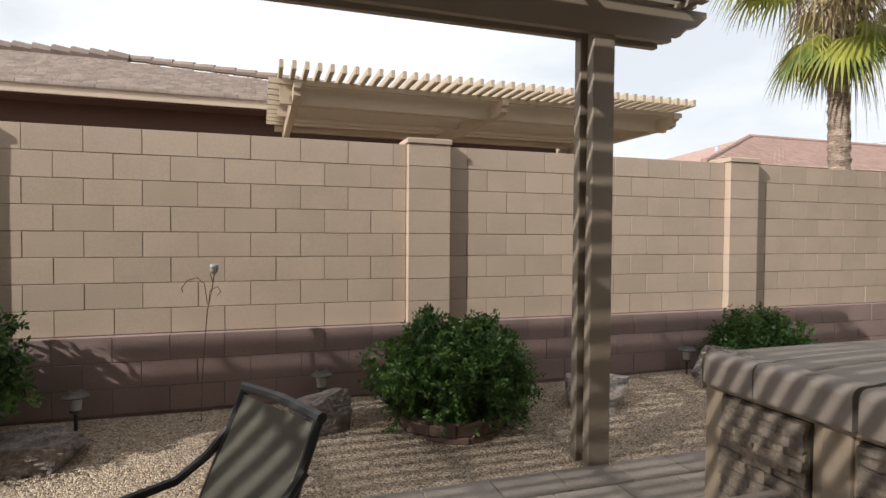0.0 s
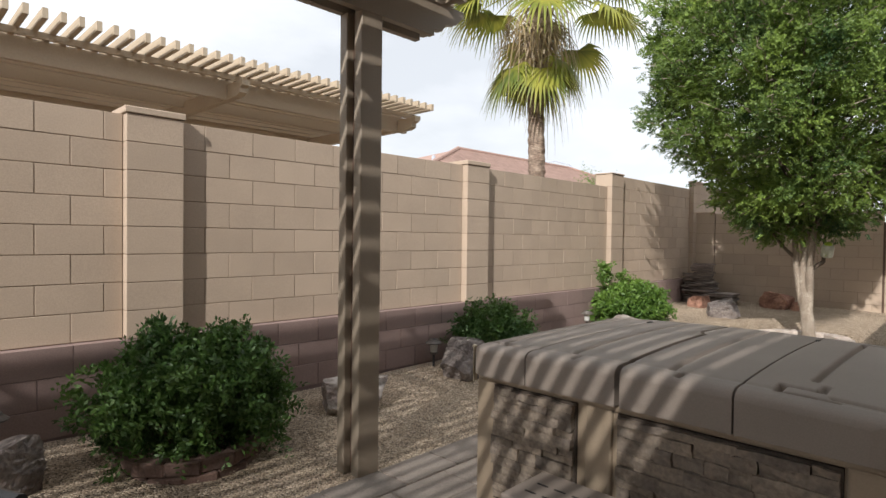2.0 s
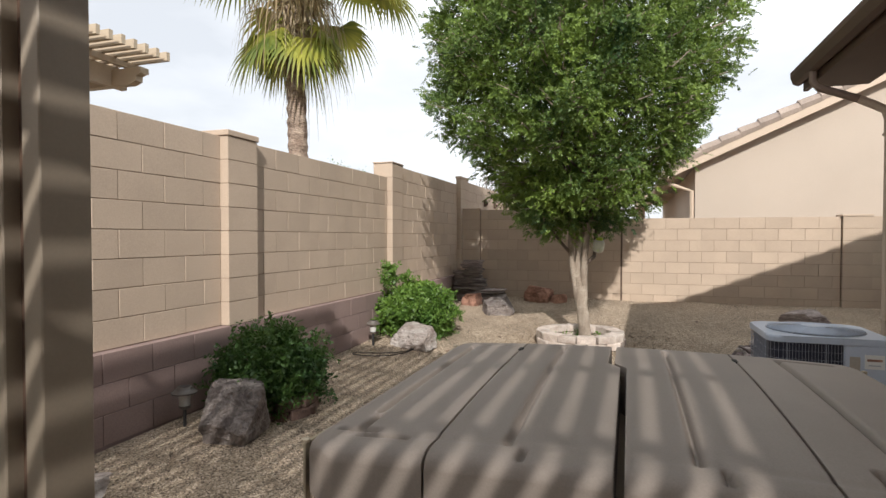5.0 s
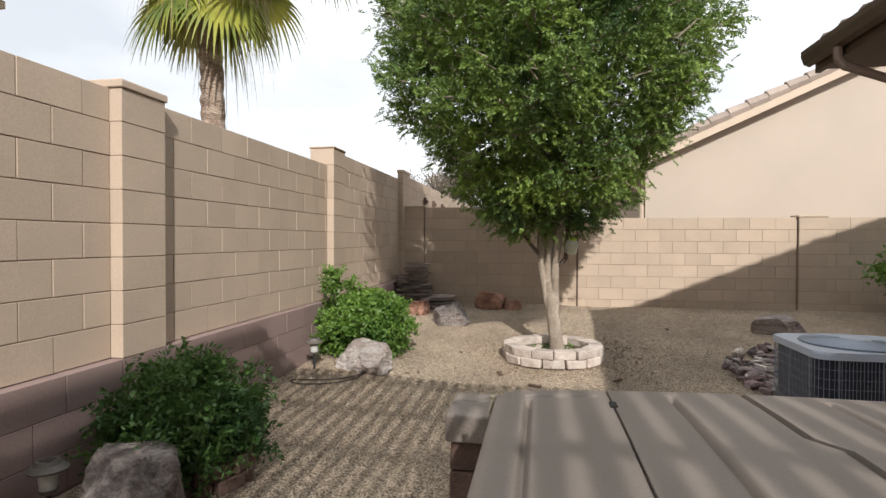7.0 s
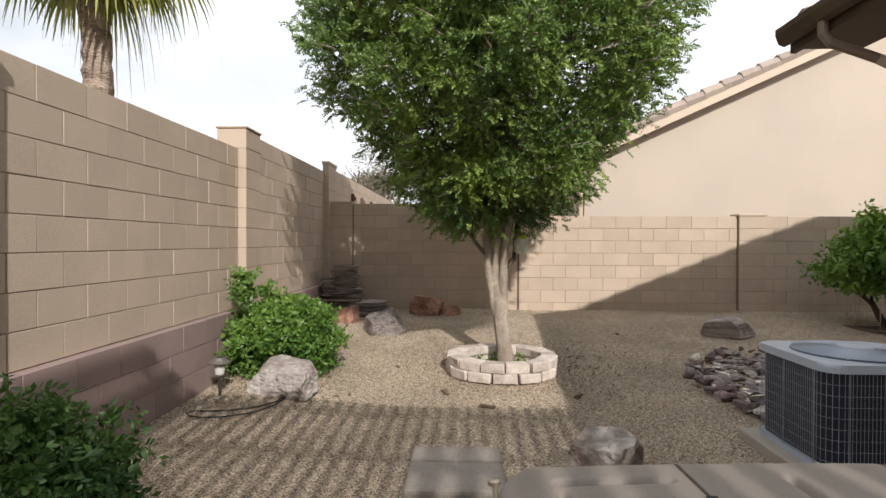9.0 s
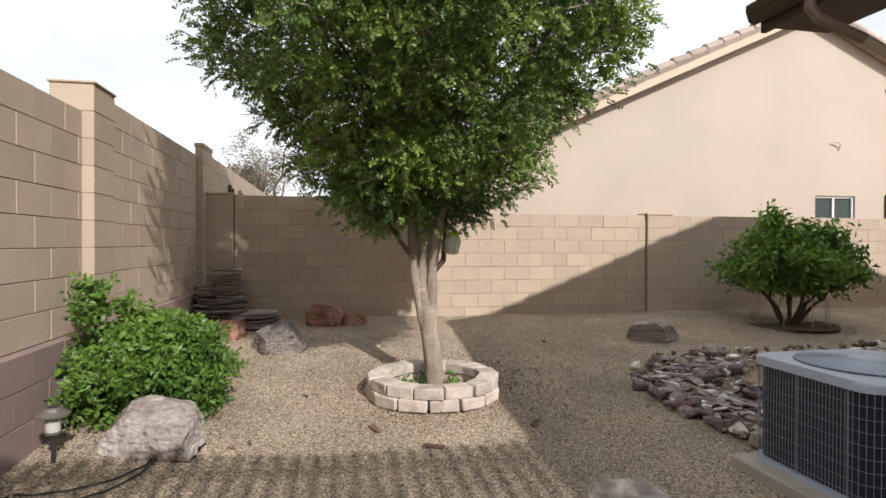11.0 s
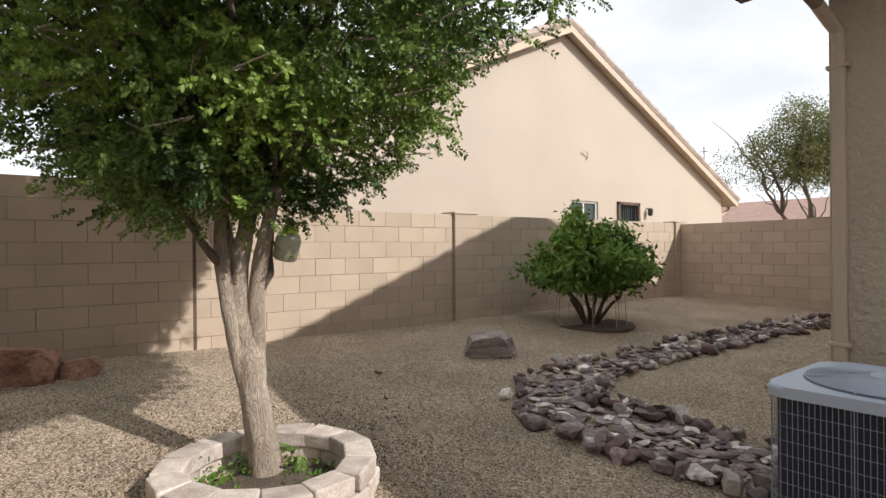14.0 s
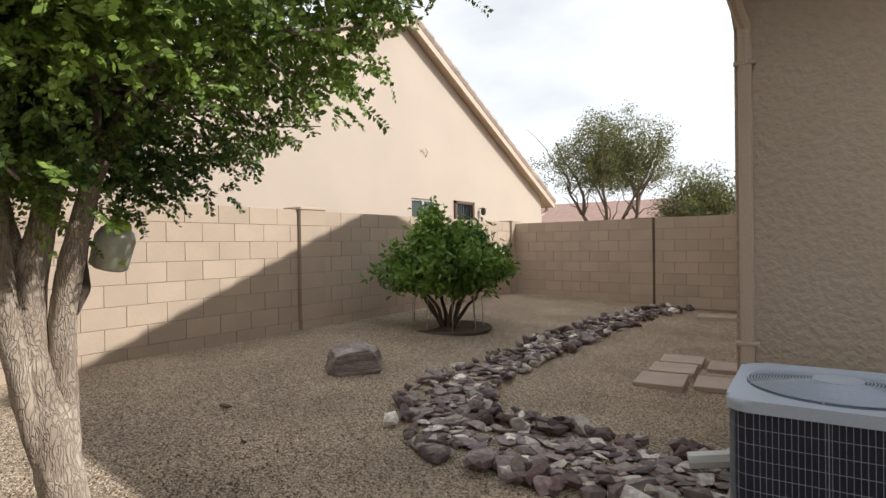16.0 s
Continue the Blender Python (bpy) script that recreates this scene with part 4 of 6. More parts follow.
def tub_step():
    t = thing("tub_step", (2.21, 1.62, -0.135), "taupe plastic step in front of the hot tub", "step")
    part("body", boxed((0.02, 0.02, 0), (0.33, 0.63, 0.32), 0.02, 2), M_SPA_SIDE, t)
    tread = part("tread", boxed((0, 0, 0.315), (0.35, 0.66, 0.355), 0.012, 2), M_SPA, t)
    # black strips on the solid tread: the shade of its slots as colour
    for k in range(6):
        for x in (0.10, 0.20):
            part("slot", boxed((x, 0.06 + k * 0.095, 0.3545), (x + 0.012, 0.12 + k * 0.095, 0.3565)), M_GAP_SHADE, tread)


hot_tub()
tub_step()
pier((4.66, 2.76, -0.15), 0.38, 0.32, 0.70, "rough block pier with a smooth cap beside the hot tub")
pier((4.42, 0.25, -0.15), 0.46, 0.50, 0.70, "low block pier behind the hot tub")


# ---- air conditioner ----
def condenser():
    X0, X1, Y0, Y1, Z0, Z1, R = 6.30, 7.11, -0.06, 0.79, -0.05, 0.60, 0.10
    t = thing("air_conditioner", (0, 0, 0), "grey outdoor condenser unit with a wire grille on a pad", "air conditioner")

    def rounded(g, r, k=5):
        pts = []
        for cx, cy, a0 in ((X1 + g - r, Y1 + g - r, 0), (X0 - g + r, Y1 + g - r, 90), (X0 - g + r, Y0 - g + r, 180), (X1 + g - r, Y0 - g + r, 270)):
            for i in range(k + 1):
                a = radians(a0 + 90 * i / k)
                pts.append((cx + r * math.cos(a), cy + r * math.sin(a)))
        return pts

    def slab(g, r, z0, z1):
        b = bmesh.new()
        o = rounded(g, r)
        lo = [b.verts.new((x, y, z0)) for x, y in o]
        hi = [b.verts.new((x, y, z1)) for x, y in o]
        b.faces.new(lo[::-1])
        b.faces.new(hi)
        for i in range(len(o)):
            j = (i + 1) % len(o)
            b.faces.new((lo[i], lo[j], hi[j], hi[i]))
        return b
    part("coil", slab(-0.02, R, Z0 + 0.03, Z1 - 0.05), M_COIL, t)
    part("base_pan", slab(0, R, Z0, Z0 + 0.04), M_METAL_GREY, t)
    top = slab(0.012, R + 0.01, Z1 - 0.052, Z1)
    ed = [e for e in top.edges if all(v.co.z > Z1 - 0.001 for v in e.verts)]
    bmesh.ops.bevel(top, geom=ed, offset=0.02, segments=3, profile=0.5, affect="EDGES")
    part("top_cover", top, M_METAL_GREY, t)
    # wire grille: uprights and rings round the coil
    out = rounded(0.0, R, 5)
    path = []
    for i in range(len(out)):
        a, b = Vector((*out[i], 0)), Vector((*out[(i + 1) % len(out)], 0))
        k = max(1, int((b - a).length / 0.022))
        path += [a.lerp(b, j / k) for j in range(k)]
    wire = None
    for p in path:
        if wire is None:
            ob = part("grille_wire", boxed((-0.0011, -0.0011, Z0 + 0.03), (0.0011, 0.0011, Z1 - 0.05)), M_GRILLE, t)
            wire = ob.data
        else:
            ob = new("grille_wire", wire)
            ob.parent = t
        ob.location = (p.x, p.y, 0)
    for x, y in ((X0 + 0.13, Y1), (X0 + 0.45, Y1), (X0, Y1 - 0.13), (X0, Y1 - 0.40), (X1, Y1 - 0.2)):
        part("grille_upright", tubed([(x, y, Z0 + 0.03), (x, y, Z1 - 0.05)], 0.0022, 6), M_GRILLE, t)
    for r in range(8):
        z = Z0 + 0.075 + r * 0.065
        part("grille_ring", tubed([(x, y, z) for x, y in rounded(0.002, R)] + [(*rounded(0.002, R)[0], z)], 0.0013, 5), M_GRILLE, t)
    # service panel on the west side
    part("service_panel", boxed((X0 - 0.008, Y0 + 0.04, Z0 + 0.02), (X0 + 0.1, Y0 + 0.33, Z1 - 0.05), 0.01), M_METAL_GREY, t)
    part("rating_label", boxed((X0 - 0.011, 0.165, 0.22), (X0 - 0.008, 0.235, 0.46)), M_CONCRETE, t, "pale rating label")
    lab = part("sticker", boxed((X0 - 0.011, 0.005, 0.37), (X0 - 0.008, 0.135, 0.48)), M_WHITE, t, "white sticker with a red bar")
    part("red_bar", boxed((X0 - 0.0125, 0.02, 0.43), (X0 - 0.011, 0.12, 0.448)), M_ROCK_RED, lab)
    part("grey_bar", boxed((X0 - 0.0125, 0.03, 0.395), (X0 - 0.011, 0.11, 0.402)), M_GRILLE, lab)
    # fan guard: rings and spokes over a flat disc, darkened for the well's shade
    cx, cy = (X0 + X1) / 2, (Y0 + Y1) / 2
    part("fan_well", lathe(bmesh.new(), [(0.365, Z1 - 0.004), (0.365, Z1 + 0.002)], 32, (cx, cy, 0)), M_WELL_SHADE, t)
    g = new("fan_guard")
    g.parent = t
    for k in range(20):
        r = 0.11 + k * 0.0130
        z = Z1 + 0.012 + 0.022 * (1 - (r / 0.36) ** 2)
        ring = [(cx + r * math.cos(a), cy + r * math.sin(a), z) for a in (2 * math.pi * i / 36 for i in range(37))]
        part("guard_ring", tubed(ring, 0.0030, 5), M_METAL_GREY, g)
    for k in range(6):
        a = radians(60 * k + 20)
        part("guard_spoke", tubed([(cx + 0.08 * math.cos(a), cy + 0.08 * math.sin(a), Z1 + 0.034), (cx + 0.36 * math.cos(a), cy + 0.36 * math.sin(a), Z1 + 0.006)], 0.005, 5), M_METAL_GREY, g)
    part("guard_hub", lathe(bmesh.new(), [(0.1, Z1 + 0.026), (0.1, Z1 + 0.036), (0.07, Z1 + 0.042)], 24, (cx, cy, 0)), M_METAL_GREY, g)
    tagged(part("equipment_pad", boxed((6.20, -0.18, -0.16), (7.18, 0.88, -0.05), 0.012), M_CONCRETE), "pale concrete pad under the air conditioner", "pad")


condenser()


# ---- plants ----
def leaves(name, centres, spread, per, size, material, parent, seed, droop=0.0, slim=0.45, out_from=None):
    """Many small folded leaves in clumps round the centres; each leaf is two triangles bent along its rib."""
    rng = np.random.default_rng(seed)
    c = np.repeat(np.asarray(centres, dtype=float), per, axis=0)
    n = len(c)
    off = rng.normal(size=(n, 3)) * spread
    p = c + off
    d = rng.normal(size=(n, 3))
    if out_from is not None:
        o = p - np.asarray(out_from)
        d = d * 0.8 + o / np.linalg.norm(o, axis=1, keepdims=True)
    d[:, 2] -= droop
    d /= np.linalg.norm(d, axis=1, keepdims=True)
    s = np.cross(d, rng.normal(size=(n, 3)))
    s /= np.linalg.norm(s, axis=1, keepdims=True)
    u = np.cross(s, d)
    ln = size * rng.uniform(0.6, 1.3, size=(n, 1))
    base, tip = p, p + d * ln
    mid = p + d * ln * 0.5 + u * ln * 0.06
    a, b = mid + s * ln * slim * 0.5 + u * ln * 0.08, mid - s * ln * slim * 0.5 + u * ln * 0.08
    vs = np.stack([base, a, tip, b], axis=1).reshape(-1, 3)
    i = np.arange(n)[:, None] * 4
    fs = np.concatenate([i + np.array([[0, 1, 2]]), i + np.array([[0, 2, 3]])], axis=1).reshape(-1, 3)
    return fast(name, vs, fs, material, parent)


def clumps(centre, radii, n, seed, shell=0.55, rough=0.22, flat=-1.0):
    """Clump centres, most of them in the outer shell of an uneven ellipsoid."""
    rng = np.random.default_rng(seed)
    out = []
    while len(out) < n:
        v = rng.normal(size=3)
        v /= np.linalg.norm(v)
        k = 1 + rough * noise.noise((v[0] * 2.2 + seed, v[1] * 2.2, v[2] * 2.2)) * 2.0
        r = rng.uniform(shell, 1.0) if rng.random() < 0.75 else rng.uniform(0.05, max(shell, 0.06))
        q = v * r * k
        if q[2] < flat:
            continue
        out.append([centre[i] + q[i] * radii[i] for i in range(3)])
    return out


def limb(a, b, r0, r1, seed, bend=0.06, n=6):
    rng = random.Random(seed)
    a, b = Vector(a), Vector(b)
    pts, rad = [], []
    for i in range(n + 1):
        u = i / n
        p = a.lerp(b, u)
        if 0 < i < n:
            p += Vector((rng.uniform(-bend, bend), rng.uniform(-bend, bend), rng.uniform(-bend, bend) * 0.5))
        pts.append(p)
        rad.append(r0 + (r1 - r0) * u)
    return pts, rad


def sprays(name, roots, outs, per, length, leaf, material, parent, seed, droop=0.5, slim=0.5):
    """Drooping twigs set with paired leaflets: each root sends one spray of leaves towards its out direction."""
    rng = np.random.default_rng(seed)
    p, d = np.asarray(roots, dtype=float), np.asarray(outs, dtype=float)
    n = len(p)
    d = d / np.linalg.norm(d, axis=1, keepdims=True) + rng.normal(size=(n, 3)) * 0.55
    d /= np.linalg.norm(d, axis=1, keepdims=True)
    ln = length * rng.uniform(0.6, 1.3, size=(n, 1, 1))
    u = (np.arange(per) / per)[None, :, None]
    down = np.array([0, 0, -1.0])[None, None]
    at = p[:, None] + d[:, None] * ln * u + down * (droop * ln * u * u)
    ahead = d[:, None] + down * (2 * droop * u)
    ahead = ahead / np.linalg.norm(ahead, axis=2, keepdims=True)
    side = np.cross(ahead, rng.normal(size=(n, 1, 3)))
    side /= np.linalg.norm(side, axis=2, keepdims=True)
    sign = np.where(np.arange(per) % 2 == 0, 1.0, -1.0)[None, :, None]
    grow = side * sign + ahead * 0.55 + rng.normal(size=(n, per, 3)) * 0.28
    grow /= np.linalg.norm(grow, axis=2, keepdims=True)
    wide = np.cross(grow, side + rng.normal(size=(n, per, 3)) * 0.5 + ahead * 0.4)
    wide /= np.linalg.norm(wide, axis=2, keepdims=True)
    wide = wide * 0.5 + np.cross(wide, grow) * 0.5
    s = leaf * rng.uniform(0.65, 1.25, size=(n, per, 1))
    mid = at + grow * s * 0.52
    vs = np.stack([at, mid + wide * s * slim * 0.7, at + grow * s, mid - wide * s * slim * 0.7], axis=2).reshape(-1, 3)
    fs = np.arange(n * per)[:, None] * 4 + np.array([[0, 1, 2, 3]])
    return fast(name, vs, fs, material, parent)


def crown_radius(z):
    """Half width of the shade tree's crown by height."""
    return float(np.interp(z, (1.45, 1.62, 1.85, 2.3, 2.65, 3.0, 3.7, 4.1, 4.8, 5.3, 5.75), (0.42, 0.74, 1.02, 1.44, 1.76, 1.98, 2.14, 2.14, 1.92, 1.42, 0.4)))


def yard_tree():
    t = thing("tree", (0, 0, 0), "leafy shade tree with pale flaking bark in a block ring", "tree")

    def stem(name, pts, rad, sides=16, grain=0.006, material=None):
        """A smooth, slightly fluted stem through the points."""
        way, wid = [], []
        for a, b, r0, r1 in zip(pts, pts[1:], rad, rad[1:]):
            for k in range(8):
                way.append(Vector(a).lerp(Vector(b), k / 8))
                wid.append(r0 + (r1 - r0) * k / 8)
        way.append(Vector(pts[-1]))
        wid.append(rad[-1])
        for _ in range(3):
            way = [way[0]] + [(way[i - 1] + way[i] * 2 + way[i + 1]) / 4 for i in range(1, len(way) - 1)] + [way[-1]]
        b = tubed(way, wid, sides)
        for v in b.verts:
            v.co += grain * Vector(noise.noise_vector((v.co.x * 22, v.co.y * 22, v.co.z * 5))) + grain * 0.6 * Vector(noise.noise_vector((v.co.x * 55, v.co.y * 55, v.co.z * 15)))
        return part(name, b, material or M_BARK, t, smooth=True)

    stem("trunk", [(9.12, 2.44, -0.10), (9.12, 2.45, 0.06), (9.15, 2.49, 0.40), (9.19, 2.53, 0.70), (9.22, 2.55, 0.92)], (0.100, 0.084, 0.076, 0.076, 0.056), 28, 0.010)
    stem("limb", [(9.15, 2.51, 0.36), (9.17, 2.565, 0.58), (9.19, 2.615, 0.88), (9.21, 2.655, 1.20), (9.20, 2.66, 1.55), (9.2, 2.8, 2.1)], (0.036, 0.044, 0.042, 0.040, 0.032, 0.02))
    stem("limb", [(9.19, 2.55, 0.74), (9.22, 2.565, 1.0), (9.24, 2.535, 1.22), (9.24, 2.47, 1.55), (9.35, 2.4, 2.1)], (0.058, 0.058, 0.053, 0.044, 0.03))
    stem("limb", [(9.16, 2.46, 0.48), (9.17, 2.475, 0.74), (9.17, 2.47, 1.02), (9.13, 2.45, 1.25), (9.04, 2.40, 1.6), (8.9, 2.2, 2.1)], (0.040, 0.05, 0.047, 0.042, 0.036, 0.02))
    stem("limb", [(9.26, 2.55, 1.12), (9.33, 2.6, 1.4), (9.4, 2.62, 1.9)], (0.036, 0.032, 0.022))
    stem("side_branch", [(9.17, 2.45, 1.02), (9.23, 2.38, 1.09), (9.29, 2.34, 1.12), (9.30, 2.34, 1.22), (9.28, 2.33, 1.42), (9.3, 2.3, 1.7)], (0.028, 0.026, 0.028, 0.019, 0.017, 0.014), 10, 0.003, M_BARK_DARK)
    stem("side_branch", [(9.21, 2.65, 1.16), (9.16, 2.76, 1.28), (9.1, 2.88, 1.45), (9.05, 3.05, 1.75)], (0.026, 0.021, 0.017, 0.012), 10, 0.003, M_BARK_DARK)
    rng = random.Random(11)
    cx, cy = 9.22, 2.60
    tips = ((9.2, 2.8, 2.1), (9.35, 2.4, 2.1), (8.9, 2.2, 2.1), (9.4, 2.62, 1.9), (9.04, 2.4, 1.6), (9.2, 2.72, 1.55))
    for k in range(38):
        a, e = Vector(tips[k % 6]), 2 * math.pi * k * 0.382
        z = rng.uniform(1.75, 2.3) if k % 3 == 0 else rng.uniform(2.4, 4.9)
        r = crown_radius(z) * rng.uniform(0.55, 0.88)
        pts, rad = limb(a, (cx + r * math.cos(e), cy + r * math.sin(e), z), 0.022, 0.006, k * 9 + 3, 0.08, 8)
        part("branch", tubed(pts, rad, 6), M_BARK_DARK, t)
    # boughs of foliage: many outer, some inner, each a tuft of sprays
    roots, outs, twig = [], [], bmesh.new()
    count = 0
    while count < 1250:
        z = rng.uniform(1.5, 5.7)
        R = crown_radius(z)
        if rng.random() > R / 2.15:
            continue
        e = rng.uniform(0, 2 * math.pi)
        lump = 1 + 0.24 * noise.noise((math.cos(e) * 2.2, math.sin(e) * 2.2, z * 1.5))
        u = math.sqrt(rng.uniform(0.45, 1.0)) if rng.random() < 0.72 else rng.uniform(0.1, 0.7)
        r = max(0.0, R * lump * u - 0.13)
        c = Vector((cx + 1.13 * r * math.cos(e), cy + r * math.sin(e), z))
        out = Vector((math.cos(e), math.sin(e), 0.15 + 0.25 * (z - 3)))
        count += 1
        for q in range(33):
            o = Vector((rng.gauss(0, 0.095), rng.gauss(0, 0.095), rng.gauss(0, 0.07)))
            roots.append(c + o)
            outs.append(out * 0.6 + o * 5 + Vector((0, 0, 0.1)))
        if count % 4 != 0:
            w = Vector((rng.gauss(0, 1), rng.gauss(0, 1), rng.gauss(0, 0.6))) * 0.06
            d = out.normalized()
            tube(twig, [c - d * 0.22, c - d * 0.08 + w, c + d * 0.06 - w * 0.4, c + d * 0.19 + w * 0.9], [0.010, 0.008, 0.006, 0.003], 5)
    sprays("crown", roots, outs, 26, 0.115, 0.0265, L_TREE, t, 6, 0.18, 0.6)
    part("twig_growth", twig, M_BARK, t)["kind"] = "stuff"


def bush(at, radii, n, per, size, material, seed, label, stems=7, flat=-1.1, tufts=()):
    t = thing("bush", at, label, "bush")
    cl = clumps((0, 0, radii[2] * 0.98), radii, n, seed, 0.62, 0.09, flat)
    for x, y, z in tufts:
        cl += [(x, y, z - 0.05 * k) for k in range(5)]
    rng = random.Random(seed)
    roots, outs = [], []
    for c in cl:
        for q in range(max(1, per // 5)):
            o = Vector((rng.gauss(0, 0.045), rng.gauss(0, 0.045), rng.gauss(0, 0.04)))
            roots.append(Vector(c) + o)
            outs.append((Vector(c) - Vector((0, 0, radii[2] * 0.45))).normalized() * 0.8 + Vector((0, 0, 0.25)))
    sprays("foliage", roots, outs, 9, 0.10, size, material, t, seed, 0.5, 0.44)
    for k in range(stems):
        a = 2 * math.pi * k / stems
        e = (radii[0] * 0.7 * math.cos(a), radii[1] * 0.7 * math.sin(a), radii[2] * rng.uniform(0.8, 1.5))
        pts, rad = limb((0.04 * math.cos(a), 0.04 * math.sin(a), 0), e, 0.014, 0.005, seed + k, 0.03, 5)
        part("stem", tubed(pts, rad, 5), M_BARK_DARK, t)
    return t


def brick_ring(at, r, n, rows, label, arc=(0, 360)):
    t = thing("planter_ring", at, label, "edging")
    me = None
    for row in range(rows):
        for k in range(n):
            a = radians(arc[0] + (arc[1] - arc[0]) * (k + 0.5 * (row % 2)) / n)
            b = part("brick", boxed((-0.10, -0.05, 0), (0.10, 0.05, 0.085), 0.01), M_BRICK, t) if me is None else new("brick", me)
            me = b.data
            b.parent = t
            b.matrix_local = pose(r * math.cos(a), r * math.sin(a), row * 0.088, 1.5 * math.sin(k * 5.1), 2.5 * math.sin(k * 3.7 + row), math.degrees(a) + 90 + 5 * math.sin(k * 7.3 + row))
    return t


def palm(at, top):
    t = thing("palm_tree", (0, 0, 0), "tall fan palm with green fronds over a dry skirt", "palm")
    x, y = at
    tr = bmesh.new()
    n = 60
    pts = [(x + 0.05 * math.sin(i * 0.1), y, -0.1 + (top + 0.1) * i / n) for i in range(n + 1)]
    rad = [0.185 - 0.03 * i / n + (0.014 if i % 2 else -0.006) for i in range(n + 1)]
    tube(tr, pts, rad, 16)
    for v in tr.verts:
        v.co += 0.03 * Vector(noise.noise_vector(v.co * 6.0))
    part("trunk", tr, M_PALM_BARK, t)
    # old leaf bases under the crown
    boots = bmesh.new()
    rng = random.Random(8)
    for k in range(70):
        a, z = rng.uniform(0, 2 * math.pi), top - 1.5 + 1.6 * k / 70
        d = Vector((math.cos(a), math.sin(a), 0))
        p = Vector((x, y, z))
        tube(boots, [p + d * 0.12, p + d * 0.22 + Vector((0, 0, 0.12)), p + d * 0.30 + Vector((0, 0, 0.3))], [0.045, 0.035, 0.02], 5)
    part("leaf_base", boots, M_PALM_BARK, t)["kind"] = "stuff"

    def frond(az, el, stem, blade, material, seed, root_z, hang=0.3):
        rg = random.Random(seed)
        d = Vector((math.cos(az) * math.cos(el), math.sin(az) * math.cos(el), math.sin(el)))
        root = Vector((x, y, root_z + rg.uniform(-0.15, 0.15)))
        pts = []
        for i in range(7):
            u = i / 6
            pts.append(root + d * (0.12 + stem * u) + Vector((0, 0, -hang * stem * u * u)))
        bm = tubed(pts, [0.022 - 0.014 * i / 6 for i in range(7)], 5)
        hub, ahead = pts[-1], (pts[-1] - pts[-2]).normalized()
        side = ahead.cross(Vector((0, 0, 1)))
        side = side.normalized() if side.length > 0.05 else Vector((1, 0, 0))
        up = side.cross(ahead).normalized()
        m = 30
        dry = material is L_PALM_DRY
        m = 16 if dry else m
        for k in range(m):
            f = radians(-112 + 224 * k / (m - 1))
            dirn = (ahead * math.cos(f) + side * math.sin(f)).normalized()
            ln = blade * (0.72 + 0.28 * math.cos(f * 0.7)) * rg.uniform(0.88, 1.1)
            w = dirn.cross(up).normalized() * 0.032
            prev = None
            for j in range(7):
                u = j / 6
                drop = 0.08 * u + (3.2 if dry else 1.05) * max(0, u - 0.42) ** 2
                c = hub + dirn * ln * u * (1 - 0.25 * max(0, u - 0.5)) + Vector((0, 0, -ln * drop)) + up * 0.012 * (1 if k % 2 else -1) * u
                ww = w * ((0.35 + 1.5 * u) if u < 0.5 else max(0.06, 1.1 - (u - 0.5) * 2.1)) * (0.5 if dry else 1.0)
                row = [bm.verts.new(c + ww), bm.verts.new(c - ww)]
                if prev:
                    bm.faces.new((prev[0], row[0], row[1], prev[1]))
                prev = row
        part("frond", bm, material, t)
    k = 0
    hi, lo = top + 0.1, top - 0.95
    tiers = ((hi, 72, 5, 1.1, L_PALM), (hi, 45, 8, 1.35, L_PALM), (hi, 18, 8, 1.45, L_PALM), (hi - 0.05, -6, 7, 1.35, L_PALM), (hi - 0.15, -35, 5, 0.55, L_PALM_DRY), (hi - 0.3, -68, 7, 0.25, L_PALM_DRY), (lo, -26, 7, 0.55, L_PALM), (lo - 0.1, -58, 2, 0.34, L_PALM), (lo + 0.2, -55, 4, 0.35, L_PALM_DRY))
    for ring, (rz, el, count, stem, mt) in enumerate(tiers):
        for i in range(count):
            k += 1
            frond(2 * math.pi * (i + 0.37 * ring) / count + rng.uniform(-0.2, 0.2), radians(el + rng.uniform(-8, 8)), stem * rng.uniform(0.75, 1.2), (0.92 if rz > top - 0.5 else 0.80) * rng.uniform(0.85, 1.15), mt, k, rz)
    for i in range(46):
        a = rng.uniform(0, 6.28)
        o = rng.uniform(0.3, 0.9)
        p = Vector((x + 0.3 * math.cos(a), y + 0.3 * math.sin(a), hi + rng.uniform(-0.5, 0.2)))
        q = p + Vector((o * 0.6 * math.cos(a), o * 0.6 * math.sin(a), -rng.uniform(0.6, 1.4)))
        part("dry_stalk", tubed([p, p.lerp(q, 0.5) + Vector((0.12 * math.cos(a), 0.12 * math.sin(a), 0.2)), q], [0.012, 0.008, 0.004], 4), L_PALM_DRY, t)


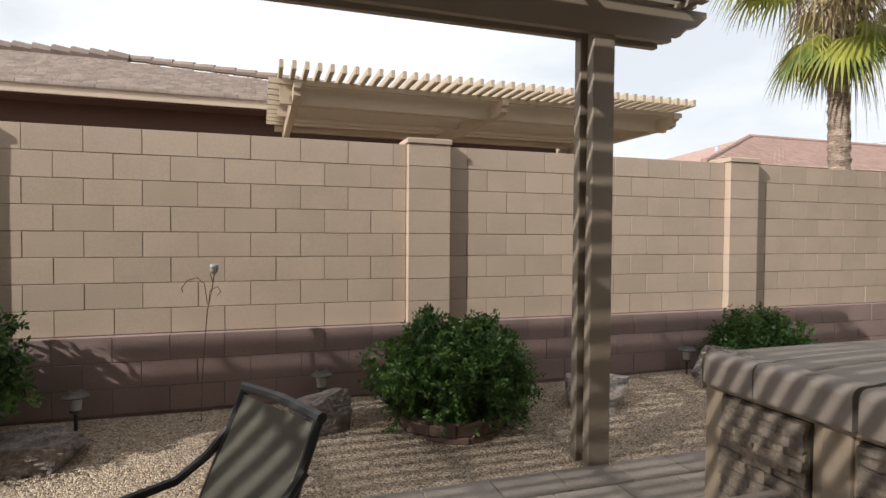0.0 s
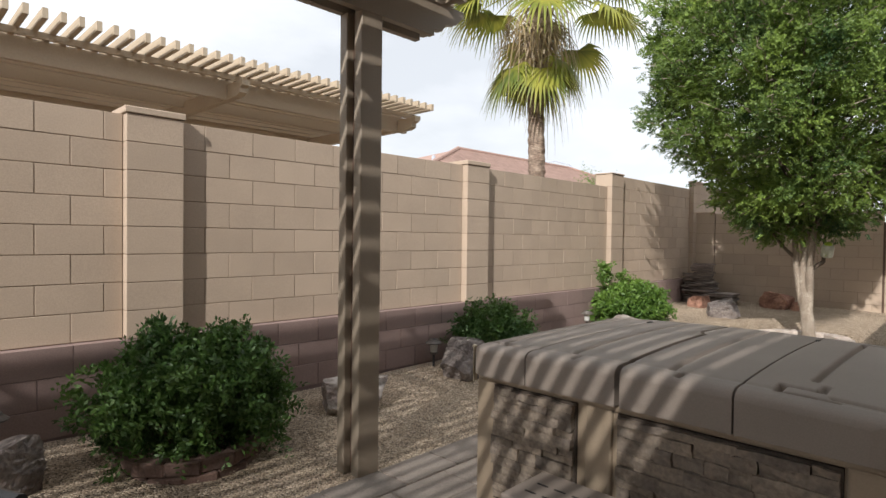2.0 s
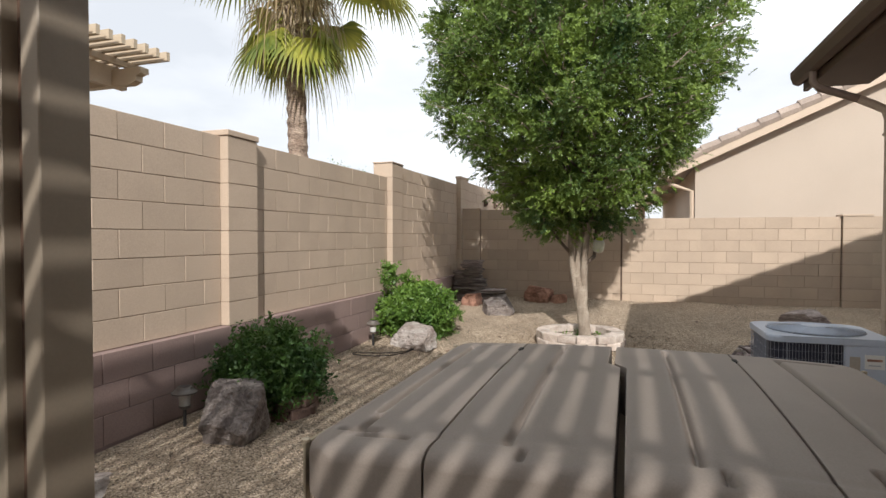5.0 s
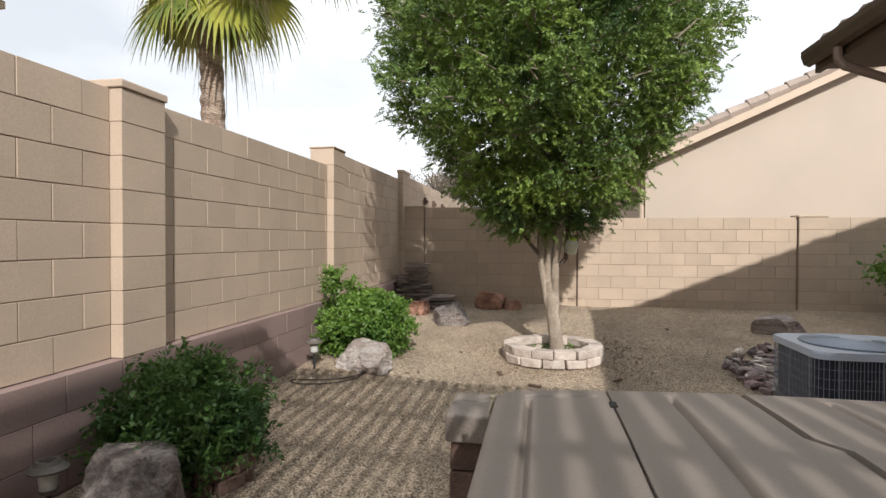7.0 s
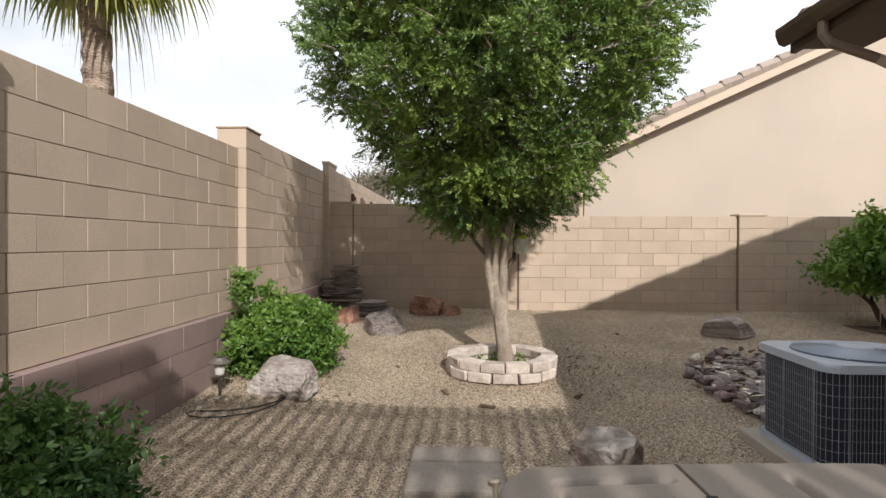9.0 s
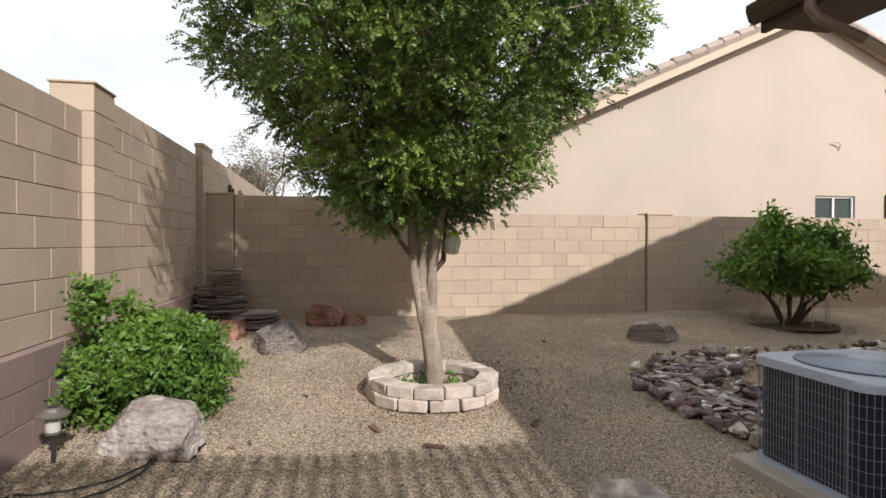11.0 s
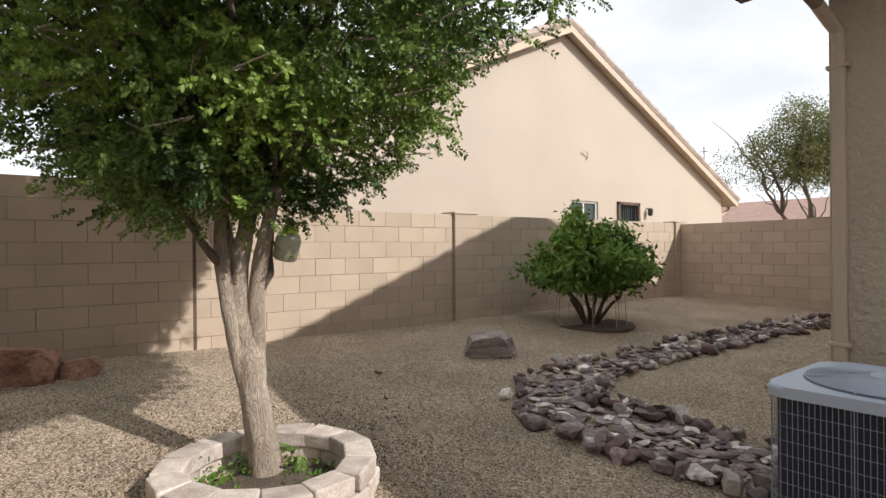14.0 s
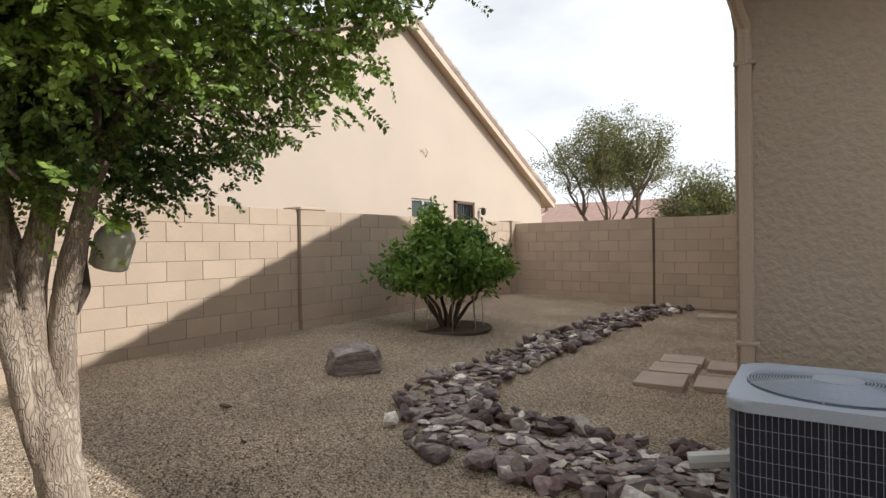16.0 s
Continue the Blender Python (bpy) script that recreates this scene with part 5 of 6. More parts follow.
def citrus():
    x, y = 10.98, -3.0
    z = rise(x, y)
    t = thing("citrus_tree", (x, y, z), "small glossy citrus tree with many low stems", "tree")
    cl = clumps((0.03, -0.02, 0.80), (0.88, 0.90, 0.36), 250, 14, 0.5, 0.14, -0.85)
    cl += clumps((0.05, 0.05, 1.22), (0.36, 0.38, 0.42), 60, 15, 0.3, 0.15)
    cl += clumps((-0.1, -0.55, 1.08), (0.34, 0.32, 0.30), 44, 16, 0.3, 0.15)
    cl += clumps((0.0, 0.55, 1.18), (0.07, 0.07, 0.17), 6, 17, 0.3, 0.2)
    cl += clumps((0.0, 0.1, 0.9), (0.6, 0.6, 0.3), 60, 18, 0.1, 0.1)
    leaves("crown", cl, 0.07, 46, 0.10, L_CITRUS, t, 15, droop=0.35, slim=0.46)
    rng = random.Random(3)
    for k in range(8):
        a = 2 * math.pi * k / 8
        b = bmesh.new()
        pts, rad = limb((0.05 * math.cos(a), 0.05 * math.sin(a), -0.03), (0.55 * math.cos(a), 0.55 * math.sin(a), rng.uniform(0.55, 1.1)), 0.032, 0.012, k + 60, 0.04, 6)
        tube(b, pts, rad, 7)
        part("stem", b, M_BARK_DARK, t)
    for k in range(9):
        a = 2 * math.pi * k / 9 + 0.2
        e = (0.5 * math.cos(a), 0.5 * math.sin(a), -0.02)
        part("stake", tubed([e, (e[0] * 0.95, e[1] * 0.95, 0.42)], 0.006, 5), M_CONCRETE, t)
    part("soil_basin", lathe(bmesh.new(), [(0.62, -0.02), (0.60, 0.012), (0.35, 0.006)], 28), M_SOIL, t)


def far_tree(at, h, r, seed, label, material, sparse=1.0, trunk_h=0.35, flat=-1.0):
    t = thing("tree", (0, 0, 0), label, "tree")
    x, y = at
    rng = random.Random(seed)
    for k in range(7):
        a = 2 * math.pi * k / 7 + rng.uniform(-0.3, 0.3)
        b = bmesh.new()
        e = Vector((x + r * 0.75 * math.cos(a), y + r * 0.75 * math.sin(a), h * rng.uniform(0.7, 0.9)))
        pts, rad = limb((x + 0.1 * math.cos(a), y + 0.1 * math.sin(a), 0), e, 0.11, 0.03, seed + k, 0.22, 7)
        tube(b, pts, rad, 6)
        part("limb", b, M_BARK_DARK, t)
        for q in range(5):
            b = bmesh.new()
            s = pts[rng.randint(3, 6)]
            f = s + Vector((rng.uniform(-1, 1) * r * 0.5, rng.uniform(-1, 1) * r * 0.5, rng.uniform(0.1, 0.35) * h))
            pp, rr = limb(s, f, 0.035, 0.008, seed * 3 + k * 7 + q, 0.15, 5)
            tube(b, pp, rr, 5)
            part("branch", b, M_BARK_DARK, t)
    cl = clumps((x, y, h * (0.5 + trunk_h * 0.5) + 0.25), (r, r, h * 0.5 * (1 - trunk_h) + 0.1), int(420 * sparse), seed, 0.1, 0.25, flat)
    leaves("crown", cl, 0.20, 90, 0.11, material, t, seed, droop=0.2, slim=0.4)


yard_tree()
bush((1.68, 4.42, -0.12), (0.62, 0.52, 0.46), 330, 60, 0.043, L_BUSH, 21, "rounded dark green bush in a brick ring")
bush((5.08, 4.66, -0.07), (0.43, 0.40, 0.36), 220, 50, 0.043, L_BUSH, 22, "rounded green bush in a brick ring", tufts=((-0.3, 0.05, 0.72),))
bush((8.44, 4.66, 0.0), (0.64, 0.52, 0.37), 390, 46, 0.052, L_BUSH_LIGHT, 23, "bright green spreading bush beside the wall", tufts=((-0.38, 0.25, 0.98), (-0.28, 0.28, 0.94), (0.1, 0.2, 0.84)))
bush((-2.0, 4.5, 0.0), (0.74, 0.60, 0.56), 300, 50, 0.055, L_BUSH, 24, "rounded dark green bush beside the wall")
brick_ring((1.66, 4.45, -0.12), 0.40, 14, 2, "low ring of red-brown bricks round a bush")
brick_ring((5.08, 4.66, -0.05), 0.31, 10, 2, "low ring of red-brown bricks round a bush")
palm((9.93, 7.54), 6.35)
citrus()
far_tree((14.6, -22.6), 6.9, 3.3, 41, "airy olive green tree beyond the side wall", L_FAR, 1.5, 0.38, -0.55)
far_tree((10.2, -19.5), 3.6, 1.6, 42, "greyish shrub beyond the side wall", L_FAR, 1.2, 0.1)
far_tree((30.0, 7.2), 5.6, 2.2, 43, "thin bare-branched tree beyond the side wall", L_GREY, 0.35)


# ---- stones ----
def boulder(at, size, seed, material, label, turn=0, flat=0.25, name="boulder"):
    """An angular rock: an icosphere cut by planes and roughened, sunk a little in the gravel."""
    rng = random.Random(seed)
    b = bmesh.new()
    bmesh.ops.create_icosphere(b, subdivisions=5, radius=1.25)
    planes = [(Vector((rng.gauss(0, 1), rng.gauss(0, 1), rng.gauss(0.2, 0.8))).normalized(), rng.uniform(0.78, 0.98)) for _ in range(12)]
    for a in ((1, 0, 0), (-1, 0, 0), (0, 1, 0), (0, -1, 0), (0, 0, 1)):
        planes.append(((Vector(a) + Vector((rng.gauss(0, 0.2), rng.gauss(0, 0.2), rng.gauss(0, 0.2)))).normalized(), rng.uniform(0.62, 0.76)))
    for v in b.verts:
        for n, d in planes:
            k = v.co.dot(n)
            if k > d:
                v.co -= n * (k - d)
        v.co += 0.055 * Vector(noise.noise_vector(v.co * 2.6 + Vector((seed, 0, 0)))) + 0.034 * Vector(noise.noise_vector(Vector((v.co.x * 5, v.co.y * 5, v.co.z * 13)) + Vector((0, seed, 0))))
        v.co.z = max(v.co.z, -0.45)
    zlo = min(v.co.z for v in b.verts)
    zhi = max(v.co.z for v in b.verts)
    for v in b.verts:
        v.co = Vector((v.co.x * size[0] / 1.6, v.co.y * size[1] / 1.6, (v.co.z - zlo) / (zhi - zlo) * size[2]))
    ob = part(name, b, material)
    ob.matrix_world = pose(at[0], at[1], at[2] - 0.02, 0, 0, turn)
    return tagged(ob, label, "rock")


boulder((0.64, 4.50, -0.02), (0.44, 0.40, 0.32), 1, M_ROCK, "dark grey boulder between bush and chair", 20)
boulder((-1.22, 4.38, -0.03), (0.62, 0.45, 0.20), 2, M_ROCK, "flat grey slab rock in the gravel", 10)
boulder((2.98, 4.48, -0.02), (0.55, 0.36, 0.26), 3, M_ROCK_PALE, "pale grey rock behind the post", -10)
boulder((4.45, 4.52, -0.01), (0.44, 0.40, 0.40), 4, M_ROCK, "upright grey rock beside the bush", 15)
boulder((7.72, 4.42, 0.02), (0.56, 0.40, 0.30), 5, M_ROCK_PALE, "angular pale rock by the bush", 70)
boulder((10.35, 3.97, 0.11), (0.50, 0.48, 0.34), 6, M_ROCK, "blocky grey boulder near the corner", 20)
boulder((11.75, 3.48, 0.18), (0.52, 0.45, 0.32), 7, M_ROCK_RED, "red sandstone boulder near the wall", 80)
boulder((11.65, 3.10, 0.18), (0.28, 0.25, 0.19), 8, M_ROCK_RED, "small red sandstone rock near the wall", 30)
boulder((10.42, -0.48, 0.09), (0.56, 0.42, 0.29), 9, M_STRATA, "layered grey-brown rock in open gravel", 52)
boulder((6.34, 2.05, -0.13), (0.40, 0.38, 0.34), 12, M_ROCK_PALE, "grey veined rock behind the hot tub", 40)
boulder((10.95, 4.58, 0.15), (0.38, 0.34, 0.25), 10, M_ROCK_RED, "rounded reddish rock behind the bush", 0)


def stacked_fountain():
    t = thing("stacked_stone_feature", (11.60, 4.74, 0.16), "stacked slabs of dark slate in the wall corner", "stone stack")
    rng = random.Random(5)

    def pile(x, y, w, d, z0, z1, key):
        """Thin ragged slabs laid on one another from z0 to z1."""
        z, k = z0, 0
        while z < z1 - 0.01:
            h = min(rng.choice((0.028, 0.04, 0.05)), z1 - z)
            b = bmesh.new()
            n = 15
            ring = []
            for i in range(n):
                a = 2 * math.pi * i / n
                q = (abs(math.cos(a)) ** 3 + abs(math.sin(a)) ** 3) ** (-1 / 3) * (1 + 0.22 * noise.noise((math.cos(a) * 1.7, math.sin(a) * 1.7, key + k * 1.3)))
                ring.append((q * math.cos(a) * w / 2, q * math.sin(a) * d / 2))
            rows = [[b.verts.new((u * f + rng.uniform(-0.006, 0.006), v * f + rng.uniform(-0.006, 0.006), zz + 0.008 * noise.noise((u * 9, v * 9, key + k)))) for u, v in ring] for f, zz in ((0.93, 0.0), (1.0, h * 0.3), (0.99, h * 0.75), (0.92, h - 0.003))]
            for r0, r1 in zip(rows, rows[1:]):
                for i in range(n):
                    b.faces.new((r0[i], r0[(i + 1) % n], r1[(i + 1) % n], r1[i]))
            b.faces.new(rows[0][::-1])
            b.faces.new(rows[-1])
            ob = part("slab", b, M_STRATA_DARK if rng.random() < 0.6 else M_STRATA, t)
            ob.matrix_local = pose(x + rng.uniform(-0.03, 0.03), y + rng.uniform(-0.03, 0.03), z, rng.uniform(-2, 2), rng.uniform(-2, 2), rng.uniform(-14, 14))
            z += h
            k += 1
    pile(0.0, 0.05, 0.56, 0.62, 0.0, 0.42, 1.0)
    pile(0.05, 0.24, 0.34, 0.28, 0.42, 0.58, 4.0)
    pile(0.0, 0.0, 0.36, 0.38, 0.42, 0.79, 7.0)
    pile(-0.05, -0.34, 0.52, 0.62, 0.0, 0.24, 11.0)


def tree_ring():
    cx, cy, r = 8.93, 2.50, 0.485
    t = thing("planter_ring", (cx, cy, -0.06), "ring of pale tumbled concrete blocks round the tree", "edging")
    rng = random.Random(2)
    for row in range(2):
        n = 14
        for k in range(n):
            a = radians(360 * (k + 0.5 * row) / n)
            b = boxed((-0.118, -0.082, 0), (0.118, 0.082, 0.098), 0.012, 2)
            for v in b.verts:
                v.co.x *= 1.0 - 1.1 * (v.co.y + 0.082)
                v.co += 0.010 * Vector(noise.noise_vector(v.co * 18 + Vector((k * 3.0, row, 0))))
            ob = part("block", b, M_RING, t)
            rr = r + rng.uniform(-0.008, 0.012) + (0.012 if row == 0 else 0)
            ob.matrix_local = pose(rr * math.cos(a), rr * math.sin(a), row * 0.098, rng.uniform(-1.5, 1.5), 0, math.degrees(a) + 90 + rng.uniform(-3, 3))
    part("soil", lathe(bmesh.new(), [(0.42, -0.02), (0.41, 0.025), (0.2, 0.04)], 24), M_SOIL, t)
    w = thing("weeds", (cx, cy, 0.02), "green weeds growing inside the tree ring", "weeds", kind="stuff")
    pts = [(0.33 * math.cos(a) * u, 0.33 * math.sin(a) * u, -0.02) for a, u in ((rng.uniform(0, 6.28), rng.uniform(0.6, 1.1)) for _ in range(26))]
    ob = leaves("weed_leaves", pts, 0.04, 12, 0.05, L_BUSH_LIGHT, w, 31)


RIVER = [(7.15, 0.05), (7.6, 0.02), (8.1, 0.08), (8.6, 0.15), (9.0, 0.05), (9.28, -0.28), (9.40, -0.75), (9.46, -1.3), (9.50, -2.0), (9.50, -2.8), (9.45, -3.7), (9.38, -4.5), (9.28, -5.4), (9.05, -6.2), (8.85, -6.8), (8.75, -7.1)]
WIDE = [0.48, 0.50, 0.54, 0.52, 0.44, 0.36, 0.32, 0.30, 0.29, 0.29, 0.28, 0.27, 0.27, 0.27, 0.25, 0.25]


def dry_river():
    t = thing("dry_creek", (0, 0, 0), "dry creek bed of loose grey and purple slate stones", "rocks")
    rng = random.Random(17)
    base = []
    for s in range(14):
        b = bmesh.new()
        for _ in range(12):
            v = Vector((rng.gauss(0, 1), rng.gauss(0, 1), rng.gauss(0, 1))).normalized()
            k = 0.5 / (abs(v.x) ** 4 + abs(v.y) ** 4 + abs(v.z) ** 4) ** 0.25
            b.verts.new(v * k * rng.uniform(0.78, 1.0))
        hull = bmesh.ops.convex_hull(b, input=b.verts[:])
        bmesh.ops.delete(b, geom=[v for v in b.verts if not v.link_faces], context="VERTS")
        bmesh.ops.bevel(b, geom=b.edges[:], offset=0.012, segments=1, affect="EDGES")
        bmesh.ops.triangulate(b, faces=b.faces[:])
        me = bpy.data.meshes.new("creek_stone")
        b.to_mesh(me)
        b.free()
        me.materials.append(M_SLATE if s < 8 else M_SLATE_PALE)
        base.append(me)
    rests = {M_SLATE.name: ([], []), M_SLATE_PALE.name: ([], [])}
    count = 0
    for i in range(len(RIVER) - 1):
        a, b = Vector((*RIVER[i], 0)), Vector((*RIVER[i + 1], 0))
        d = (b - a)
        nrm = Vector((-d.y, d.x, 0)).normalized()
        area = d.length * (WIDE[i] + WIDE[i + 1])
        dense = 185 if i < 6 else 150
        for k in range(int(area * dense)):
            u = rng.random()
            w = WIDE[i] + (WIDE[i + 1] - WIDE[i]) * u
            e = rng.uniform(-1, 1)
            p = a + d * u + nrm * w * e
            edge = abs(e) > 0.62
            sz = rng.choice((0.07, 0.09, 0.12, 0.16)) * rng.uniform(0.8, 1.2) if edge else rng.uniform(0.06, 0.15)
            m = pose(p.x, p.y, rise(p.x, p.y) + (0.035 if edge else 0.012) + rng.uniform(0, 0.02), rng.uniform(-1, 1) * (26 if edge else 12), rng.uniform(-1, 1) * (26 if edge else 12), rng.uniform(0, 360)) @ Matrix.Diagonal((sz * rng.uniform(1.0, 1.75), sz * rng.uniform(0.75, 1.1), sz * (rng.uniform(0.45, 0.85) if edge else rng.uniform(0.16, 0.36)), 1))
            me = rng.choice(base[:10] if edge else base[4:])
            count += 1
            if count <= 300:
                ob = new("stone", me)
                ob.parent = t
                ob.matrix_local = m
            else:
                rest_v, rest_f = rests[me.materials[0].name]
                k0 = len(rest_v)
                rest_v += [m @ v.co for v in me.vertices]
                rest_f += [[k0 + q for q in p.vertices] for p in me.polygons]
    for material in (M_SLATE, M_SLATE_PALE):
        rest_v, rest_f = rests[material.name]
        fast("stone_bed", np.array([tuple(v) for v in rest_v]), np.array(rest_f), material, t)["kind"] = "stuff"


def stepping_stones():
    rng = random.Random(6)
    for x, y, w, d, turn in ((8.02, -2.22, 0.44, 0.52, 4), (8.02, -2.78, 0.44, 0.46, 4), (8.02, -3.28, 0.44, 0.42, 4), (7.52, -2.38, 0.44, 0.46, 4), (7.52, -3.2, 0.44, 0.44, 4), (8.05, -6.4, 0.6, 0.4, 6)):
        ob = part("stepping_stone", boxed((-w / 2, -d / 2, -0.02), (w / 2, d / 2, 0.045), 0.006), M_PADSTONE)
        ob.matrix_world = pose(x, y, rise(x, y) + 0.0, 0, 0, turn)
        tagged(ob, "square pinkish concrete stepping stone on the gravel", "paver", "stepping stones")


stacked_fountain()
tree_ring()
dry_river()
stepping_stones()


# ---- garden things ----
def path_light(at, h=0.30, turn=0):
    t = thing("path_light", at, "small pewter solar path light on a stake", "lamp", "path lights", turn=turn)
    part("stake", tubed([(0, 0, -0.03), (0, 0, h * 0.55)], 0.012, 8), M_BLACK, t)
    part("lens", lathe(bmesh.new(), [(0.036, h * 0.5), (0.045, h * 0.84)], 14), M_LENS, t)
    part("lamp_base", lathe(bmesh.new(), [(0.02, h * 0.44), (0.042, h * 0.5), (0.042, h * 0.54)], 14), M_PEWTER, t)
    part("cap", lathe(bmesh.new(), [(0.088, h * 0.84), (0.09, h * 0.87), (0.06, h * 0.94), (0.05, h)], 18), M_PEWTER, t)
    part("solar_panel", boxed((-0.026, -0.026, h), (0.026, 0.026, h + 0.003)), M_BLACK, t)


for p in ((0.70, 5.0, -0.01), (-1.06, 4.88, -0.01), (4.42, 4.95, 0.0), (7.56, 4.93, 0.04), (2.42, 4.75, -0.01)):
    path_light(p)


def patio_chair():
    """A sling chair that looks towards the south-west corner; its back is to the wall."""
    t = thing("patio_chair", (0.13, 2.35, -0.135), "black metal patio chair with a grey-green woven sling", "chair", turn=0)
    bx = Vector((0.24, -0.45, 0)).normalized()      # along the back
    fw = Vector((-0.88, -0.47, 0))                  # the way it faces

    def P(s, f, z):
        return bx * s + fw * f + Vector((0, 0, z))
    for s in (-0.27, 0.27):
        pts = [P(s, 0.06, 0.30), P(s, 0.02, 0.50), P(s, -0.08, 0.72), P(s, -0.17, 0.93)]
        part("back_post", tubed(pts, 0.019, 8), M_BLACK, t)
        arm = [P(s * 1.06, -0.10, 0.77), P(s * 1.08, -0.02, 0.69), P(s * 1.1, 0.10, 0.62), P(s * 1.12, 0.30, 0.60), P(s * 1.12, 0.48, 0.59), P(s * 1.1, 0.54, 0.55)]
        part("armrest", tubed(arm, 0.019, 8), M_BLACK, t)
        part("leg", tubed([P(s * 1.1, 0.54, 0.56), P(s * 1.08, 0.50, 0.30), P(s * 1.08, 0.55, 0.0)], 0.018, 8), M_BLACK, t)
        part("leg", tubed([P(s, 0.06, 0.33), P(s, -0.04, 0.16), P(s, -0.16, 0.0)], 0.018, 8), M_BLACK, t)
        part("seat_rail", tubed([P(s, 0.04, 0.36), P(s, 0.30, 0.40), P(s, 0.52, 0.41)], 0.018, 8), M_BLACK, t)
    part("top_rail", tubed([P(-0.285, -0.17, 0.935), P(0, -0.178, 0.945), P(0.285, -0.17, 0.935)], 0.021, 8), M_BLACK, t)
    part("cross_rail", tubed([P(-0.27, 0.06, 0.33), P(0.27, 0.06, 0.33)], 0.015, 8), M_BLACK, t)
    prof = [(0.52, 0.42), (0.30, 0.39), (0.12, 0.36), (0.07, 0.40), (0.045, 0.50), (-0.02, 0.64), (-0.085, 0.76), (-0.155, 0.91)]
    for name, seg in (("seat_sling", prof[:4]), ("back_sling", prof[3:])):
        b = bmesh.new()
        rows = [[b.verts.new(P(-0.25 + 0.05 * k, f, z + 0.004)) for k in range(11)] for f, z in seg]
        for r0, r1 in zip(rows, rows[1:]):
            for k in range(10):
                b.faces.new((r0[k], r0[k + 1], r1[k + 1], r1[k]))
        bmesh.ops.solidify(b, geom=b.faces[:], thickness=0.004)
        part(name, b, M_SLING, t)


def garden_flower():
    t = thing("garden_stake", (-0.22, 4.82, 0.0), "rusty scrolled metal flower on a tall stake", "garden ornament")
    part("stem", tubed([(0, 0, -0.05), (0.01, 0, 0.3), (0.03, 0, 0.6), (0.05, 0, 0.85), (0.085, 0, 1.02), (0.10, 0, 1.13)], 0.004, 6), M_RUST, t)
    part("scroll", tubed([(0.05, 0, 0.9), (0.03, 0, 1.05), (-0.02, 0, 1.1), (-0.09, 0, 1.08), (-0.13, 0, 1.02), (-0.12, 0, 0.99)], 0.0035, 6), M_RUST, t)
    part("scroll", tubed([(0.055, 0, 0.88), (0.07, 0, 1.0), (0.12, 0, 1.03), (0.145, 0, 0.99), (0.12, 0, 0.96)], 0.0035, 6), M_RUST, t)
    part("scroll", tubed([(0.09, 0, 1.06), (0.07, 0, 1.12), (0.09, 0, 1.16), (0.13, 0, 1.14)], 0.0035, 6), M_RUST, t)
    part("foot", tubed([(-0.1, 0, 0.0), (-0.05, 0, 0.02), (0, 0, 0.01)], 0.0035, 6), M_RUST, t)
    part("glass_bloom", lathe(bmesh.new(), [(0.006, 1.12), (0.026, 1.145), (0.034, 1.18), (0.030, 1.20), (0.008, 1.19)], 10, (0.10, 0, 0)), M_LENS, t)


def hanging_jug():
    t = thing("hanging_jug", (9.20, 2.29, 1.19), "milky plastic jug feeder with a yellow top hung in the tree", "bird feeder")
    j = lathe(bmesh.new(), [(0.055, 0.0), (0.072, 0.012), (0.076, 0.13), (0.06, 0.165), (0.03, 0.18)], 16)
    ob = part("jug", j, M_PLASTIC, t, smooth=True)
    part("lid", lathe(bmesh.new(), [(0.05, 0.172), (0.045, 0.195), (0.02, 0.21)], 14), M_YELLOW, t)
    part("perch", tubed([(-0.05, 0, 0.04), (-0.11, 0, 0.05)], 0.006, 6), M_YELLOW, t)
    part("wire", tubed([(0, 0, 0.2), (0.03, 0.03, 0.55)], 0.003, 5), M_BLACK, t)
    t.matrix_world = t.matrix_world @ pose(0, 0, 0, 8, -14, 0)


def hose():
    pts = [(7.62, 4.36, 0.06), (7.52, 4.37, 0.02), (7.33, 4.40, 0.012), (7.12, 4.48, 0.02), (6.98, 4.62, 0.03), (6.93, 4.78, 0.035), (6.98, 4.90, 0.03), (7.08, 4.97, 0.02), (7.14, 4.93, 0.022), (7.10, 4.82, 0.03), (7.13, 4.66, 0.03), (7.25, 4.50, 0.022), (7.45, 4.41, 0.014), (7.60, 4.40, 0.012)]
    tagged(part("irrigation_tube", tubed(pts, 0.006, 6), M_HOSE), "loose loop of thin black irrigation tube on the gravel", "hose")


def chips():
    rng = random.Random(9)
    for x, y, s, turn in ((8.12, 3.07, 0.16, 20), (8.06, 1.87, 0.15, -35), (7.73, 2.7, 0.15, 60), (7.85, 3.9, 0.08, 10), (7.75, 4.0, 0.06, 80), (9.3, 2.2, 0.06, 30), (10.4, 0.9, 0.12, 0), (8.9, 3.6, 0.07, 40), (9.8, 1.2, 0.05, 0)):
        b = boxed((-s / 2, -s * 0.12, 0), (s / 2, s * 0.12, 0.018), 0.005)
        for v in b.verts:
            v.co.z += 0.02 * (v.co.x / s) ** 2
            v.co += 0.01 * Vector(noise.noise_vector(v.co * 20))
        ob = part("bark_piece", b, M_WOODCHIP)
        ob.matrix_world = pose(x, y, rise(x, y) + 0.004, 0, 0, turn)
        tagged(ob, "curled piece of dry bark on the gravel", "bark", "fallen bark")


